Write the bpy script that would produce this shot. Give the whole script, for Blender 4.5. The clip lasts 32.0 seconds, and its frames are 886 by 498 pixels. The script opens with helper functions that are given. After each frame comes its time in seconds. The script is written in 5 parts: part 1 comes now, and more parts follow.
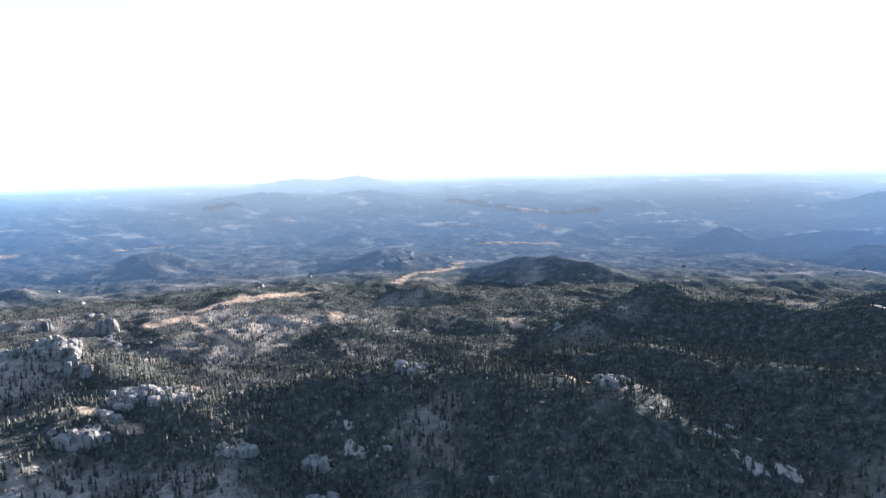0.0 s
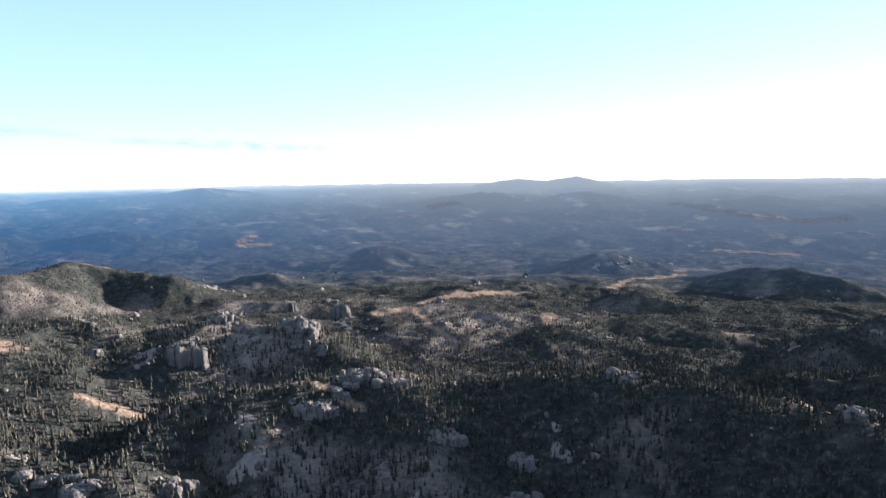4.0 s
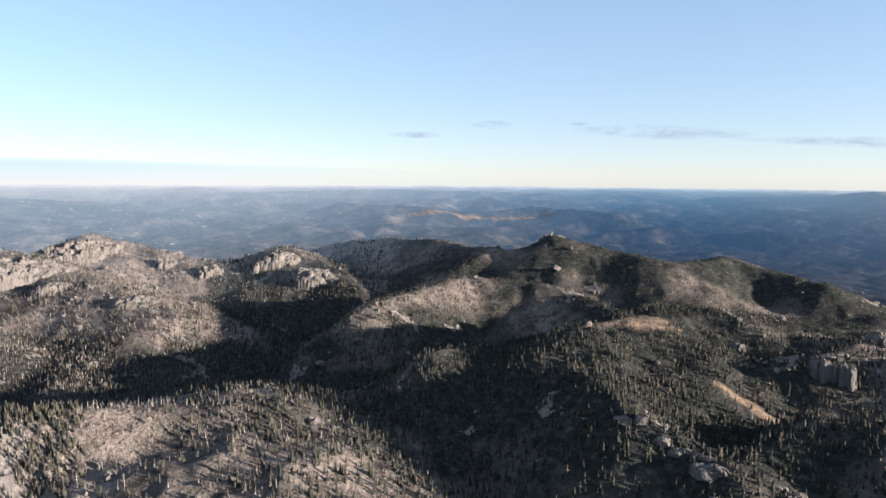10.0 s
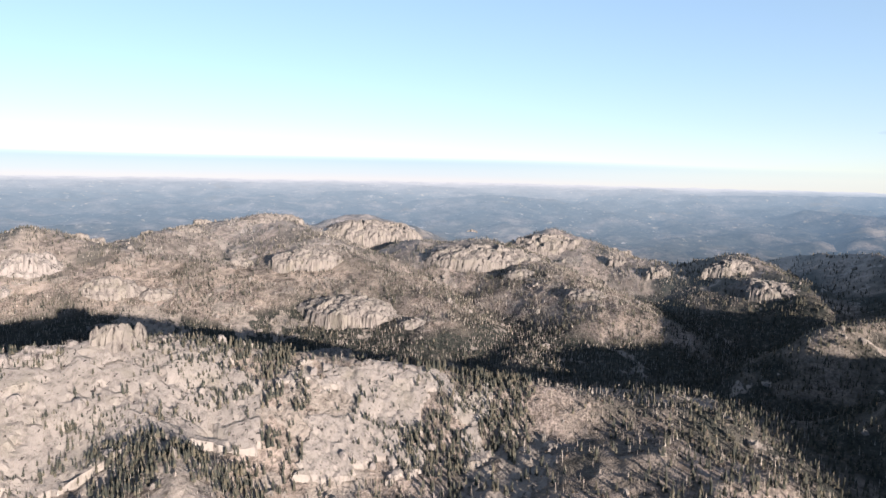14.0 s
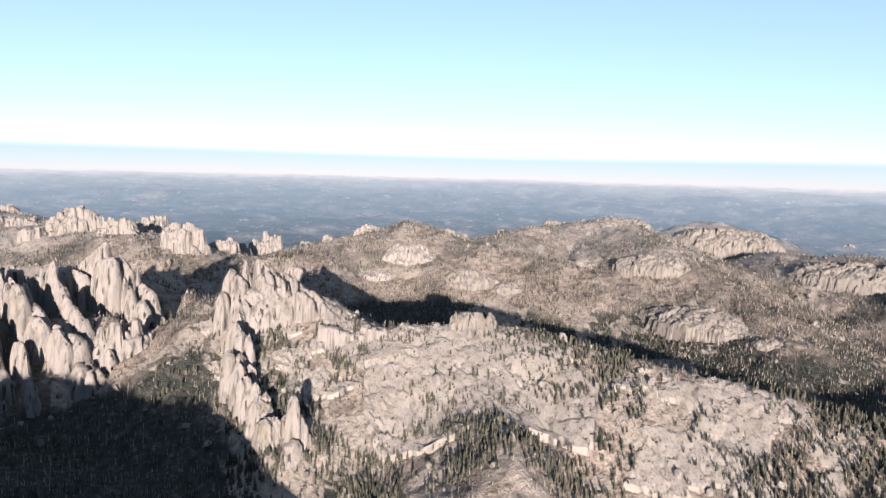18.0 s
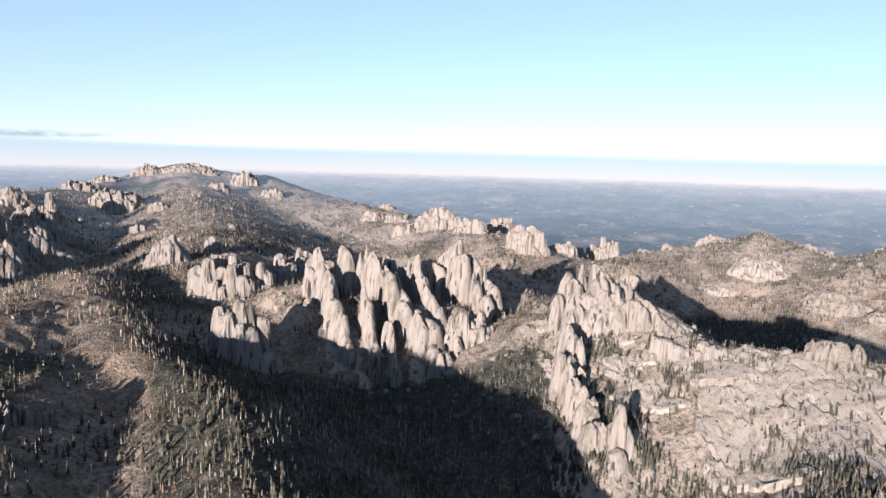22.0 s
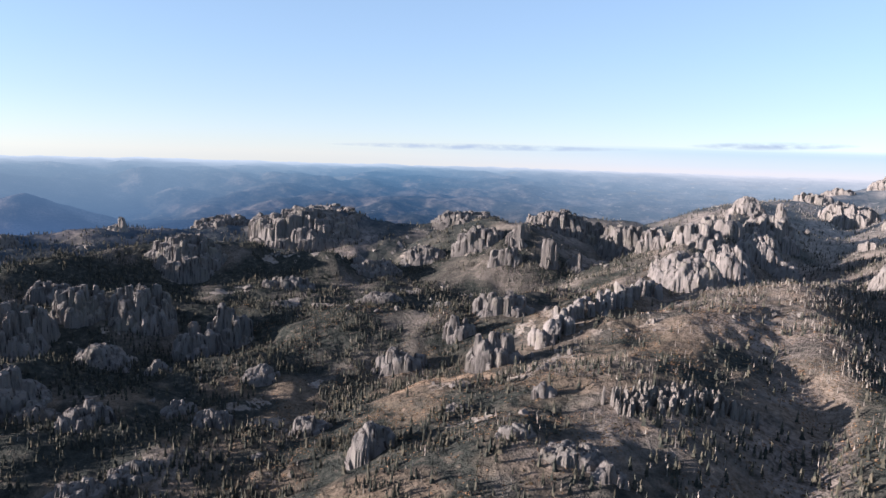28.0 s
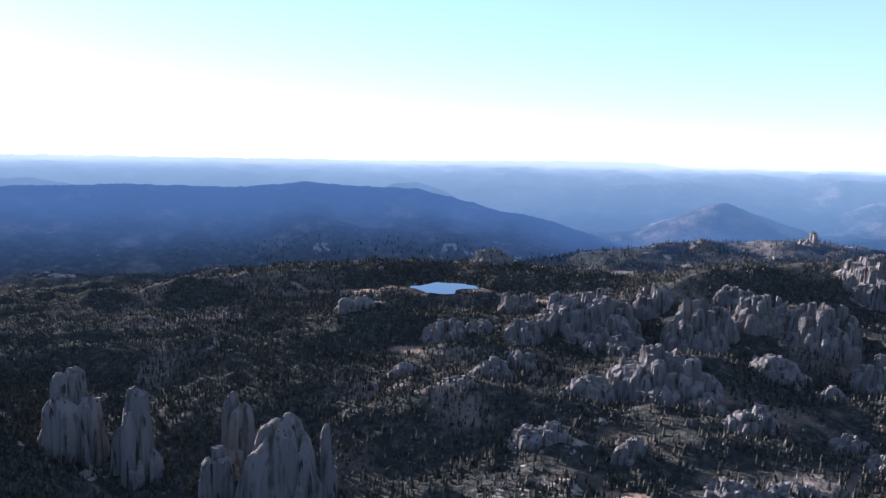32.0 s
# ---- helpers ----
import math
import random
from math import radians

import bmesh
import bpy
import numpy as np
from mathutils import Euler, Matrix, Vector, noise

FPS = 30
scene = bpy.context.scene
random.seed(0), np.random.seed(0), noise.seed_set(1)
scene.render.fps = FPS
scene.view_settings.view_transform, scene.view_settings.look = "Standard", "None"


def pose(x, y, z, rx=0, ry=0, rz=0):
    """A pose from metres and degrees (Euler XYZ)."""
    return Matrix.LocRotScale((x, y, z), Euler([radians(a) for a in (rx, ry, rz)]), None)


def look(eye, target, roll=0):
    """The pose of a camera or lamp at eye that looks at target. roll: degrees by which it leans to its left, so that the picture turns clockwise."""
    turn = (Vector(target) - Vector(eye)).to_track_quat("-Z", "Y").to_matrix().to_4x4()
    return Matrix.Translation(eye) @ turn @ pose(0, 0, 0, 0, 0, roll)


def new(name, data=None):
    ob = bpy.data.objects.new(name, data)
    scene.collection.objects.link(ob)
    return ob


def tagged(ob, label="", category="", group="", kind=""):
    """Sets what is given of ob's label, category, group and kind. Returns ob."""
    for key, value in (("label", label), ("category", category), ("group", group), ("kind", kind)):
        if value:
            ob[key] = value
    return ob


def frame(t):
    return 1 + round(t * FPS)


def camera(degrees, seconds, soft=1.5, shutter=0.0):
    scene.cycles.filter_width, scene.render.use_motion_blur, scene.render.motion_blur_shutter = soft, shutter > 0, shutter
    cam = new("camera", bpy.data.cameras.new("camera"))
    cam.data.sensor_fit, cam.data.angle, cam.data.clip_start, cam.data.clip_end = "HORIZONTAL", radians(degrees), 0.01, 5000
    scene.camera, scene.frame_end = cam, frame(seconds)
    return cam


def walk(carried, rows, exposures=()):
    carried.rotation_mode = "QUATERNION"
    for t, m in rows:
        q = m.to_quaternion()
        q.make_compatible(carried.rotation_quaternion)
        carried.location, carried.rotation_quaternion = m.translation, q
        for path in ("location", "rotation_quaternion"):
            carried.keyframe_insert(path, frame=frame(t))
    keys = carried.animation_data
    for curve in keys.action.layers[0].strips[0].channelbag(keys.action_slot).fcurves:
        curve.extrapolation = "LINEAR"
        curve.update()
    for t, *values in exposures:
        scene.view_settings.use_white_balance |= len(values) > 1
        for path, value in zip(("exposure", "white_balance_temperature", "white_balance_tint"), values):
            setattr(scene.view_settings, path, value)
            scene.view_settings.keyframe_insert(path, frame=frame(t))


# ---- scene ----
cam = camera(65.71, 32.0, soft=1.5)
EYE = (0.0, 0.0, 300.0)
# seconds, heading, pitch, roll in degrees: the camera hovers on one spot and pans
PAN = [
    (0.0, 0.00, -6.78, 1.39),
    (0.5, 0.97, -6.74, 1.35),
    (1.0, 2.34, -6.70, 1.38),
    (1.5, 4.26, -6.64, 1.30),
    (2.0, 6.44, -6.58, 1.22),
    (2.5, 8.88, -6.51, 1.20),
    (4.5, 21.58, -6.26, 0.78),
    (5.0, 25.33, -6.22, 0.64),
    (5.5, 29.12, -6.18, 0.61),
    (6.0, 33.00, -6.14, 0.52),
    (6.5, 36.96, -6.11, 0.49),
    (7.0, 41.51, -6.08, 0.33),
    (7.5, 46.15, -6.06, 0.21),
    (8.0, 50.78, -6.04, 0.11),
    (8.5, 55.42, -6.02, -0.01),
    (9.0, 60.06, -6.01, -0.09),
    (9.5, 64.72, -6.04, -0.28),
    (10.0, 69.40, -6.03, -0.36),
    (10.5, 74.07, -6.05, -0.47),
    (11.0, 78.77, -6.06, -0.61),
    (11.5, 83.45, -6.09, -0.68),
    (12.0, 88.15, -6.13, -0.79),
    (12.5, 92.82, -6.16, -0.88),
    (13.0, 97.45, -6.21, -1.00),
    (13.5, 101.88, -6.28, -1.12),
    (14.0, 105.90, -6.35, -1.20),
    (14.5, 109.84, -6.39, -1.30),
    (15.0, 113.71, -6.44, -1.28),
    (15.5, 117.47, -6.49, -1.31),
    (17.5, 131.01, -6.70, -1.48),
    (18.0, 134.33, -6.71, -1.49),
    (18.5, 137.63, -6.74, -1.55),
    (19.0, 140.94, -6.78, -1.60),
    (19.5, 144.27, -6.79, -1.56),
    (20.0, 147.62, -6.83, -1.64),
    (20.5, 151.05, -6.86, -1.61),
    (21.0, 154.55, -6.89, -1.61),
    (21.5, 158.27, -6.92, -1.62),
    (22.0, 162.14, -6.96, -1.63),
    (22.5, 166.24, -7.01, -1.65),
    (23.0, 170.52, -7.07, -1.70),
    (23.5, 175.01, -7.12, -1.71),
    (24.0, 179.53, -7.18, -1.72),
    (24.5, 184.08, -7.26, -1.74),
    (25.0, 188.71, -7.35, -1.79),
    (25.5, 193.48, -7.39, -1.78),
    (27.5, 212.83, -7.61, -1.80),
    (28.0, 218.21, -7.69, -1.66),
    (28.5, 224.51, -7.78, -1.62),
    (29.0, 230.93, -7.88, -1.57),
    (29.5, 237.35, -7.94, -1.57),
    (30.0, 243.78, -7.99, -1.52),
    (30.5, 250.34, -8.02, -1.37),
    (31.0, 257.63, -8.04, -1.26),
    (31.5, 265.05, -8.03, -1.10),
    (32.0, 271.91, -8.04, -1.13),
]
walk(cam, [(t, pose(*EYE, 90 + pitch, roll, yaw)) for t, yaw, pitch, roll in PAN],
     exposures=[(0.0, 3.42, 5350, 9), (1.0, 3.37, 5350, 9), (2.5, 3.05, 5500, 10), (4.5, 2.37, 5800, 11), (6.0, 2.08, 6000, 12), (8.0, 2.0, 6080, 12), (10.0, 2.0, 6080, 12), (14.0, 2.0, 6150, 13),
                (22.0, 2.0, 6100, 14), (26.0, 2.0, 5900, 15), (29.0, 2.0, 5800, 16), (31.0, 2.15, 5550, 17), (32.0, 2.42, 5300, 20)])

# ---- world and light ----
SUN_HEADING, SUN_HEIGHT = -42.0, 8.8
world = bpy.data.worlds.new("sky")
scene.world = world
world.use_nodes = True
wn = world.node_tree.nodes
sky = wn.new("ShaderNodeTexSky")
sky.sky_type, sky.sun_disc = "NISHITA", False
sky.sun_elevation, sky.sun_rotation = radians(SUN_HEIGHT), radians(-SUN_HEADING)
sky.altitude, sky.air_density, sky.dust_density, sky.ozone_density = 2000, 1.0, 0.3, 1.5
wn["Background"].inputs["Strength"].default_value = 0.031
pale = wn.new("ShaderNodeHueSaturation")
pale.inputs["Saturation"].default_value = 0.85
cool = wn.new("ShaderNodeMix")
cool.data_type, cool.blend_type = "RGBA", "MULTIPLY"
cool.inputs[0].default_value = 1.0
cool.inputs[7].default_value = (0.88, 1.0, 1.08, 1)
world.node_tree.links.new(sky.outputs[0], pale.inputs["Color"])
world.node_tree.links.new(pale.outputs[0], cool.inputs[6])
world.node_tree.links.new(cool.outputs[2], wn["Background"].inputs["Color"])
# haze all round the sky, thick at the horizon and thin overhead
haze = wn.new("ShaderNodeBackground")
way_up = wn.new("ShaderNodeSeparateXYZ")
world.node_tree.links.new(wn.new("ShaderNodeTexCoord").outputs["Generated"], way_up.inputs[0])
fade = wn.new("ShaderNodeValToRGB")
for e, (p, c) in zip([fade.color_ramp.elements[0], fade.color_ramp.elements[1]] + [fade.color_ramp.elements.new(0.5) for _ in range(4)],
                     ((0.0, (0.74, 0.68, 0.80)), (1.0, (0.01, 0.07, 0.33)), (0.06, (0.66, 0.68, 0.80)), (0.14, (0.56, 0.69, 0.82)), (0.26, (0.48, 0.655, 0.84)), (0.5, (0.05, 0.19, 0.56)))):
    e.position, e.color = p, (*c, 1)
world.node_tree.links.new(way_up.outputs["Z"], fade.inputs[0])
world.node_tree.links.new(fade.outputs["Color"], haze.inputs["Color"])
haze.inputs["Strength"].default_value = 0.124
both = wn.new("ShaderNodeAddShader")
world.node_tree.links.new(wn["Background"].outputs[0], both.inputs[0])
world.node_tree.links.new(haze.outputs[0], both.inputs[1])
world.node_tree.links.new(both.outputs[0], wn["World Output"].inputs["Surface"])

sun_data = bpy.data.lights.new("sun", "SUN")
sun_data.energy, sun_data.angle, sun_data.color = 5.0, radians(0.6), (1.0, 0.85, 0.73)
sun = new("sun", sun_data)
sun_way = Vector((-math.sin(radians(SUN_HEADING)), math.cos(radians(SUN_HEADING)), math.tan(radians(SUN_HEIGHT))))
sun.matrix_world = look(sun_way * 3000, (0, 0, 0))


# ---- numbers: noise and places ----
def at(heading, rise, far):
    """The place seen from the hovering spot at a heading and rise in degrees, at that level distance."""
    a = radians(heading)
    return (-math.sin(a) * far, math.cos(a) * far, EYE[2] + far * math.tan(radians(rise)))


def lattice(ix, iy, seed):
    n = (ix * 374761393 + iy * 668265263 + seed * 974711) & 0xFFFFFFFF
    n = ((n ^ (n >> 13)) * 1274126177) & 0xFFFFFFFF
    return ((n ^ (n >> 16)) & 0xFFFF) / 32767.5 - 1.0


def value_noise(x, y, seed=0):
    fx, fy = np.floor(x), np.floor(y)
    ix, iy = fx.astype(np.int64), fy.astype(np.int64)
    u, v = x - fx, y - fy
    u, v = u * u * u * (u * (u * 6 - 15) + 10), v * v * v * (v * (v * 6 - 15) + 10)
    a, b = lattice(ix, iy, seed), lattice(ix + 1, iy, seed)
    c, d = lattice(ix, iy + 1, seed), lattice(ix + 1, iy + 1, seed)
    return a + (b - a) * u + (c - a) * v + (a - b - c + d) * u * v


def fbm(x, y, size, octaves=4, seed=0, gain=0.5):
    total, amp = 0.0, 1.0
    x, y = x / size, y / size
    for k in range(octaves):
        total = total + amp * value_noise(x, y, seed + 17 * k)
        x, y, amp = x * 1.83 + y * 0.92 + 3.1, y * 1.83 - x * 0.92 - 1.7, amp * gain
    return total


def smooth_max(a, b, k):
    gap = np.maximum(k - np.abs(a - b), 0.0)
    return np.maximum(a, b) + gap * gap / (4 * k)


def ramp(v, lo, hi):
    t = np.clip((v - lo) / (hi - lo), 0, 1)
    return t * t * (3 - 2 * t)


# ---- the lie of the land: crest lines (heading, rise, distance), flank slope, roundness ----
RIDGES = []


def ridge(slope, rounding, *crest):
    RIDGES.append((slope, rounding, [at(*c) for c in crest]))


# east: wooded hills in the evening shade
ridge(0.46, 30, (-14, -18.3, 680), (-2, -16.6, 760), (4.5, -16.2, 780), (10, -16.6, 790), (14, -17.4, 780))
ridge(0.42, 30, (-10, -15.2, 860), (-19, -14.8, 850), (-31, -15.4, 820), (-45, -15.5, 800))
ridge(0.42, 20, (-11, -12.8, 1200), (-13.5, -11.6, 1280), (-17.9, -9.7, 1330), (-21, -10.7, 1290), (-27, -11.0, 1220), (-40, -11.2, 1150))
ridge(0.42, 25, (-19, -7.2, 2650), (-22.2, -5.1, 2800), (-25, -5.9, 2800), (-29.8, -5.2, 2800), (-40, -5.0, 2800))
ridge(0.42, 40, (-28, -3.4, 3700), (-32, -2.5, 3700), (-44, -2.0, 3700))
ridge(0.30, 40, (13, -7.0, 2700), (7.4, -5.2, 3000), (3, -6.0, 2950), (-1, -7.0, 2700))
ridge(0.45, 40, (10, -4.4, 3450), (4, -4.2, 3500), (1, -4.8, 3450))
ridge(0.42, 50, (22, -2.5, 4000), (14.7, -1.6, 4100), (10, -2.0, 4100), (6, -1.7, 4100), (1, -2.6, 4050))
ridge(0.45, 30, (15, -1.0, 4550), (11.8, -0.55, 4600), (9.6, -0.8, 4600), (7.2, -0.45, 4600), (4.6, -0.95, 4600))
# south-east: slabs and crags above the shaded valleys
ridge(0.42, 18, (21, -18.3, 720), (25.2, -17.3, 770), (29, -17.6, 760), (35, -18.0, 750))
ridge(0.45, 18, (25, -15.5, 960), (30, -12.5, 1060), (33, -12.3, 1110), (36, -11.3, 1150), (39.5, -13.2, 1020), (43, -13.2, 1040))
ridge(0.60, 18, (40, -17.5, 790), (46.7, -21.9, 640), (50, -20.6, 670), (53.9, -18.8, 700), (55.5, -16.6, 790), (61.7, -14.1, 960), (65, -14.1, 950), (69.0, -14.6, 920))
ridge(0.40, 30, (42, -11.0, 1150), (46, -10.2, 1150), (50, -10.2, 1120), (53, -11.4, 1030), (57, -12.2, 970))
ridge(0.62, 20, (55, -10.4, 1330), (57.8, -9.7, 1400), (62, -8.8, 1480), (67.8, -8.4, 1500), (71, -9.4, 1400), (74.5, -10.6, 1300))
ridge(0.48, 20, (40, -7.6, 1750), (46.7, -6.2, 1850), (50.8, -6.8, 1680), (55, -5.9, 1750), (60.2, -5.0, 1800), (63, -5.9, 1800), (67, -7.0, 1750))
ridge(0.50, 20, (62.5, -6.6, 1780), (66, -5.8, 1880), (69.5, -5.3, 2020), (73.5, -5.2, 2200), (77, -5.5, 2380), (81, -6.2, 2480))
# south: the lit massif of slabs and domes
ridge(0.42, 25, (76.5, -9.4, 1750), (79, -7.2, 1950), (82.2, -5.9, 2100), (86, -6.8, 2100), (91, -6.6, 2150), (94, -5.2, 2250), (96.6, -4.5, 2300), (100, -6.0, 2250))
ridge(0.38, 35, (91, -10.5, 1500), (94, -9.2, 1650), (99, -6.9, 1950), (102.3, -5.3, 2100), (106, -5.9, 2100), (108, -5.7, 2200))
ridge(0.38, 40, (105, -11.8, 1460), (108.5, -9.6, 1640), (111.5, -8.1, 1760), (115.9, -5.7, 1960), (120.4, -3.6, 2300), (125, -4.4, 2250), (129, -5.2, 2100))
ridge(0.45, 30, (109, -4.3, 2550), (111.9, -3.5, 2600), (114.5, -3.9, 2550))
ridge(0.36, 40, (118, -9.2, 1740), (125, -7.4, 1850), (131, -6.3, 1960), (137.0, -4.6, 2120), (142, -5.9, 2080), (147, -7.0, 1900))
# the near rock wall, from the wooded spur to the tall knob
ridge(0.52, 15, (77.4, -19.4, 780), (84, -18.0, 800), (91.5, -17.7, 800), (99, -17.0, 800), (106, -16.5, 800), (112, -15.8, 820), (118, -14.9, 840), (121.6, -14.3, 850),
      (126, -13.7, 870), (131.5, -13.2, 890), (136, -13.4, 900), (139.8, -13.6, 900), (144, -11.5, 970), (147, -10.0, 1020), (150.5, -9.8, 1050), (153.5, -11.5, 1080))
ridge(0.26, 70, (86, -18.6, 790), (87, -21.4, 690), (88, -25.5, 600))
ridge(0.45, 15, (78, -20.6, 740), (80, -22.0, 680), (83, -25, 590))
ridge(0.55, 10, (131, -15.0, 840), (129, -20.0, 720), (128, -25.0, 600))
ridge(0.55, 10, (148.5, -11.5, 1000), (147.5, -17.0, 850), (146.5, -22.0, 720))
ridge(0.45, 15, (153, -11.8, 1150), (156, -10.0, 1200), (158, -9.0, 1200))
# the spires' foot and the peak behind
ridge(0.75, 10, (156.5, -13.5, 1030), (160.5, -11.5, 1060), (165, -11.8, 1050), (170, -10.5, 1090), (174, -10.0, 1130), (179, -11.0, 1130))
ridge(0.34, 60, (157, -5.9, 2000), (165, -4.3, 2300), (171.6, -2.9, 2550), (177.7, -1.15, 2750), (182.7, -0.5, 2800), (187.5, -1.75, 2650), (190, -2.3, 2500), (194.1, -2.9, 2300))
ridge(0.30, 60, (182.7, -0.6, 2800), (181, -4.2, 2100), (180.5, -7.0, 1550), (183, -8.6, 1300))
ridge(0.45, 20, (194.1, -2.9, 2250), (196, -4.8, 1850), (198.5, -6.3, 1550), (200.3, -7.8, 1350), (204, -10.4, 1130), (208.5, -13.4, 950))
# the brown hill in front of the peak and the rocky slopes to the west
ridge(0.58, 25, (188, -8.3, 1260), (190.5, -8.8, 1180), (190, -9.6, 1100), (188.3, -11.5, 980), (185.8, -14.0, 830), (182.5, -17.0, 700), (180, -19.6, 600), (178.6, -23.0, 510), (178, -26.0, 440), (178, -30.0, 360))
ridge(0.28, 40, (192, -9.2, 1150), (197, -12.2, 930), (199, -15.2, 760), (203, -18.3, 640), (208, -24.0, 500))
ridge(0.45, 25, (203, -4.8, 2150), (208, -4.6, 2150), (212, -5.6, 1800), (216, -4.9, 2150), (222, -5.9, 2100), (226.7, -4.6, 2200), (229, -4.5, 2250), (232, -5.6, 2200))
ridge(0.42, 25, (208, -10.5, 1150), (213, -12.0, 1050), (221, -13.0, 1050), (230, -12.4, 1150), (235, -12.0, 1250), (243, -11.4, 1300))
ridge(0.45, 25, (228, -8.2, 1700), (236, -7.6, 1800), (240, -7.1, 1850), (247, -8.0, 1750), (252, -9.5, 1550))
ridge(0.25, 50, (236, -6.1, 2250), (243.5, -6.2, 2250), (248, -6.4, 2300), (256, -7.4, 2200))
ridge(0.50, 20, (243, -12.0, 1200), (250.5, -12.2, 1220), (254, -10.9, 1450), (260, -11.8, 1300))
ridge(0.40, 25, (249, -16.0, 950), (256, -17.5, 900), (262, -18.5, 860), (272, -19.5, 800))
ridge(0.28, 50, (262, -9.9, 1700), (267.7, -8.8, 1800), (273, -9.2, 1850), (285, -10.2, 1680), (300, -10.6, 1600))
ridge(0.35, 25, (279, -13.0, 1230), (276, -13.4, 1200))
# the long blue ridge and the cone in the west
ridge(0.34, 40, (318, -3.0, 2950), (300, -2.9, 2950), (295, -2.85, 2950), (289, -3.1, 2950), (283.4, -2.6, 2950), (279, -2.95, 2950), (274.6, -3.05, 2900), (270, -4.1, 2850), (266.3, -4.8, 2800), (261.6, -6.0, 2750), (255.7, -8.0, 2500))
ridge(0.40, 15, (252.5, -5.4, 3450), (249.6, -3.4, 3500), (247.5, -4.2, 3500), (243.5, -5.4, 3450))
ridge(0.40, 50, (262, -2.6, 4100), (252, -2.0, 4150), (243, -2.6, 4150), (238, -3.2, 4100))
ridge(0.40, 50, (243, -1.9, 4500), (234, -1.6, 4550), (222, -2.0, 4500))
ridge(0.40, 40, (228, -3.6, 3500), (218, -3.4, 3600), (207, -3.8, 3500))
ridge(0.45, 40, (330, -0.7, 4900), (300, -0.7, 4900), (276, -0.75, 4900), (262, -0.5, 4900), (254.8, -0.5, 4900), (252, -1.0, 4900))
ridge(0.25, 40, (92, -2.9, 3700), (97, -2.0, 3900), (101.4, -1.75, 3950), (107, -2.2, 3950))
ridge(0.48, 25, (55, -2.9, 3500), (62, -2.4, 3700), (66, -3.0, 3650), (70, -2.6, 3600), (78, -2.2, 3800))
ridge(0.48, 25, (40, -4.6, 3200), (44, -4.0, 3250), (48, -4.3, 3300), (52, -3.9, 3300), (56, -4.5, 3250))
ridge(0.45, 30, (60, -1.3, 4300), (75, -1.1, 4400), (88, -1.4, 4300))
ridge(0.42, 40, (30, -1.9, 4300), (34, -1.2, 4350), (37.5, -0.85, 4350), (41, -1.3, 4350), (48, -1.5, 4300))

rng = np.random.default_rng(2024)
for _ in range(46):
    h0 = rng.choice([rng.uniform(-60, 236), rng.uniform(268, 300)], p=[0.9, 0.1])
    d0 = rng.uniform(2950, 4600)
    e0 = float(np.interp(d0, [2900, 3500, 4000, 4500, 4700], [-5.3, -3.6, -2.0, -1.0, -0.85])) - rng.uniform(0.05, 0.45)
    w0 = rng.uniform(1.0, 3.6)
    if h0 < 58 and d0 < 3900:
        continue
    ridge(0.42, 30, (h0 - w0, e0 - 0.35, d0 + rng.uniform(-120, 120)), (h0 - 0.3 * w0, e0, d0), (h0 + 0.4 * w0, e0 - 0.12, d0 + rng.uniform(-80, 80)), (h0 + w0, e0 - 0.4, d0 + rng.uniform(-120, 120)))
for _ in range(9):
    h0, d0 = rng.uniform(-36, 52), rng.uniform(1600, 2600)
    e0 = -math.degrees(math.atan2(300, d0)) + rng.uniform(0.4, 1.2)
    w0 = rng.uniform(1.5, 4.0)
    ridge(0.36, 25, (h0 - w0, e0 - 0.8, d0 + rng.uniform(-90, 90)), (h0, e0, d0), (h0 + 0.5 * w0, e0 - 0.2, d0 + rng.uniform(-60, 60)), (h0 + w0, e0 - 0.9, d0 + rng.uniform(-90, 90)))

LAKE = at(-89.0, -11.3, 1500)[:2]


def lake_reach(x, y):
    """Below one inside the lake's shore."""
    a = radians(-89.0)
    out = -math.sin(a) * x + math.cos(a) * y - 1500
    side = math.cos(a) * (x - LAKE[0]) + math.sin(a) * (y - LAKE[1])
    return np.hypot(out / 46, side / 58) + 0.30 * fbm(x, y, 60, 3, 91) + 1.6 * np.exp(-((side - 30) / 24) ** 2 - ((out + 20) / 26) ** 2)


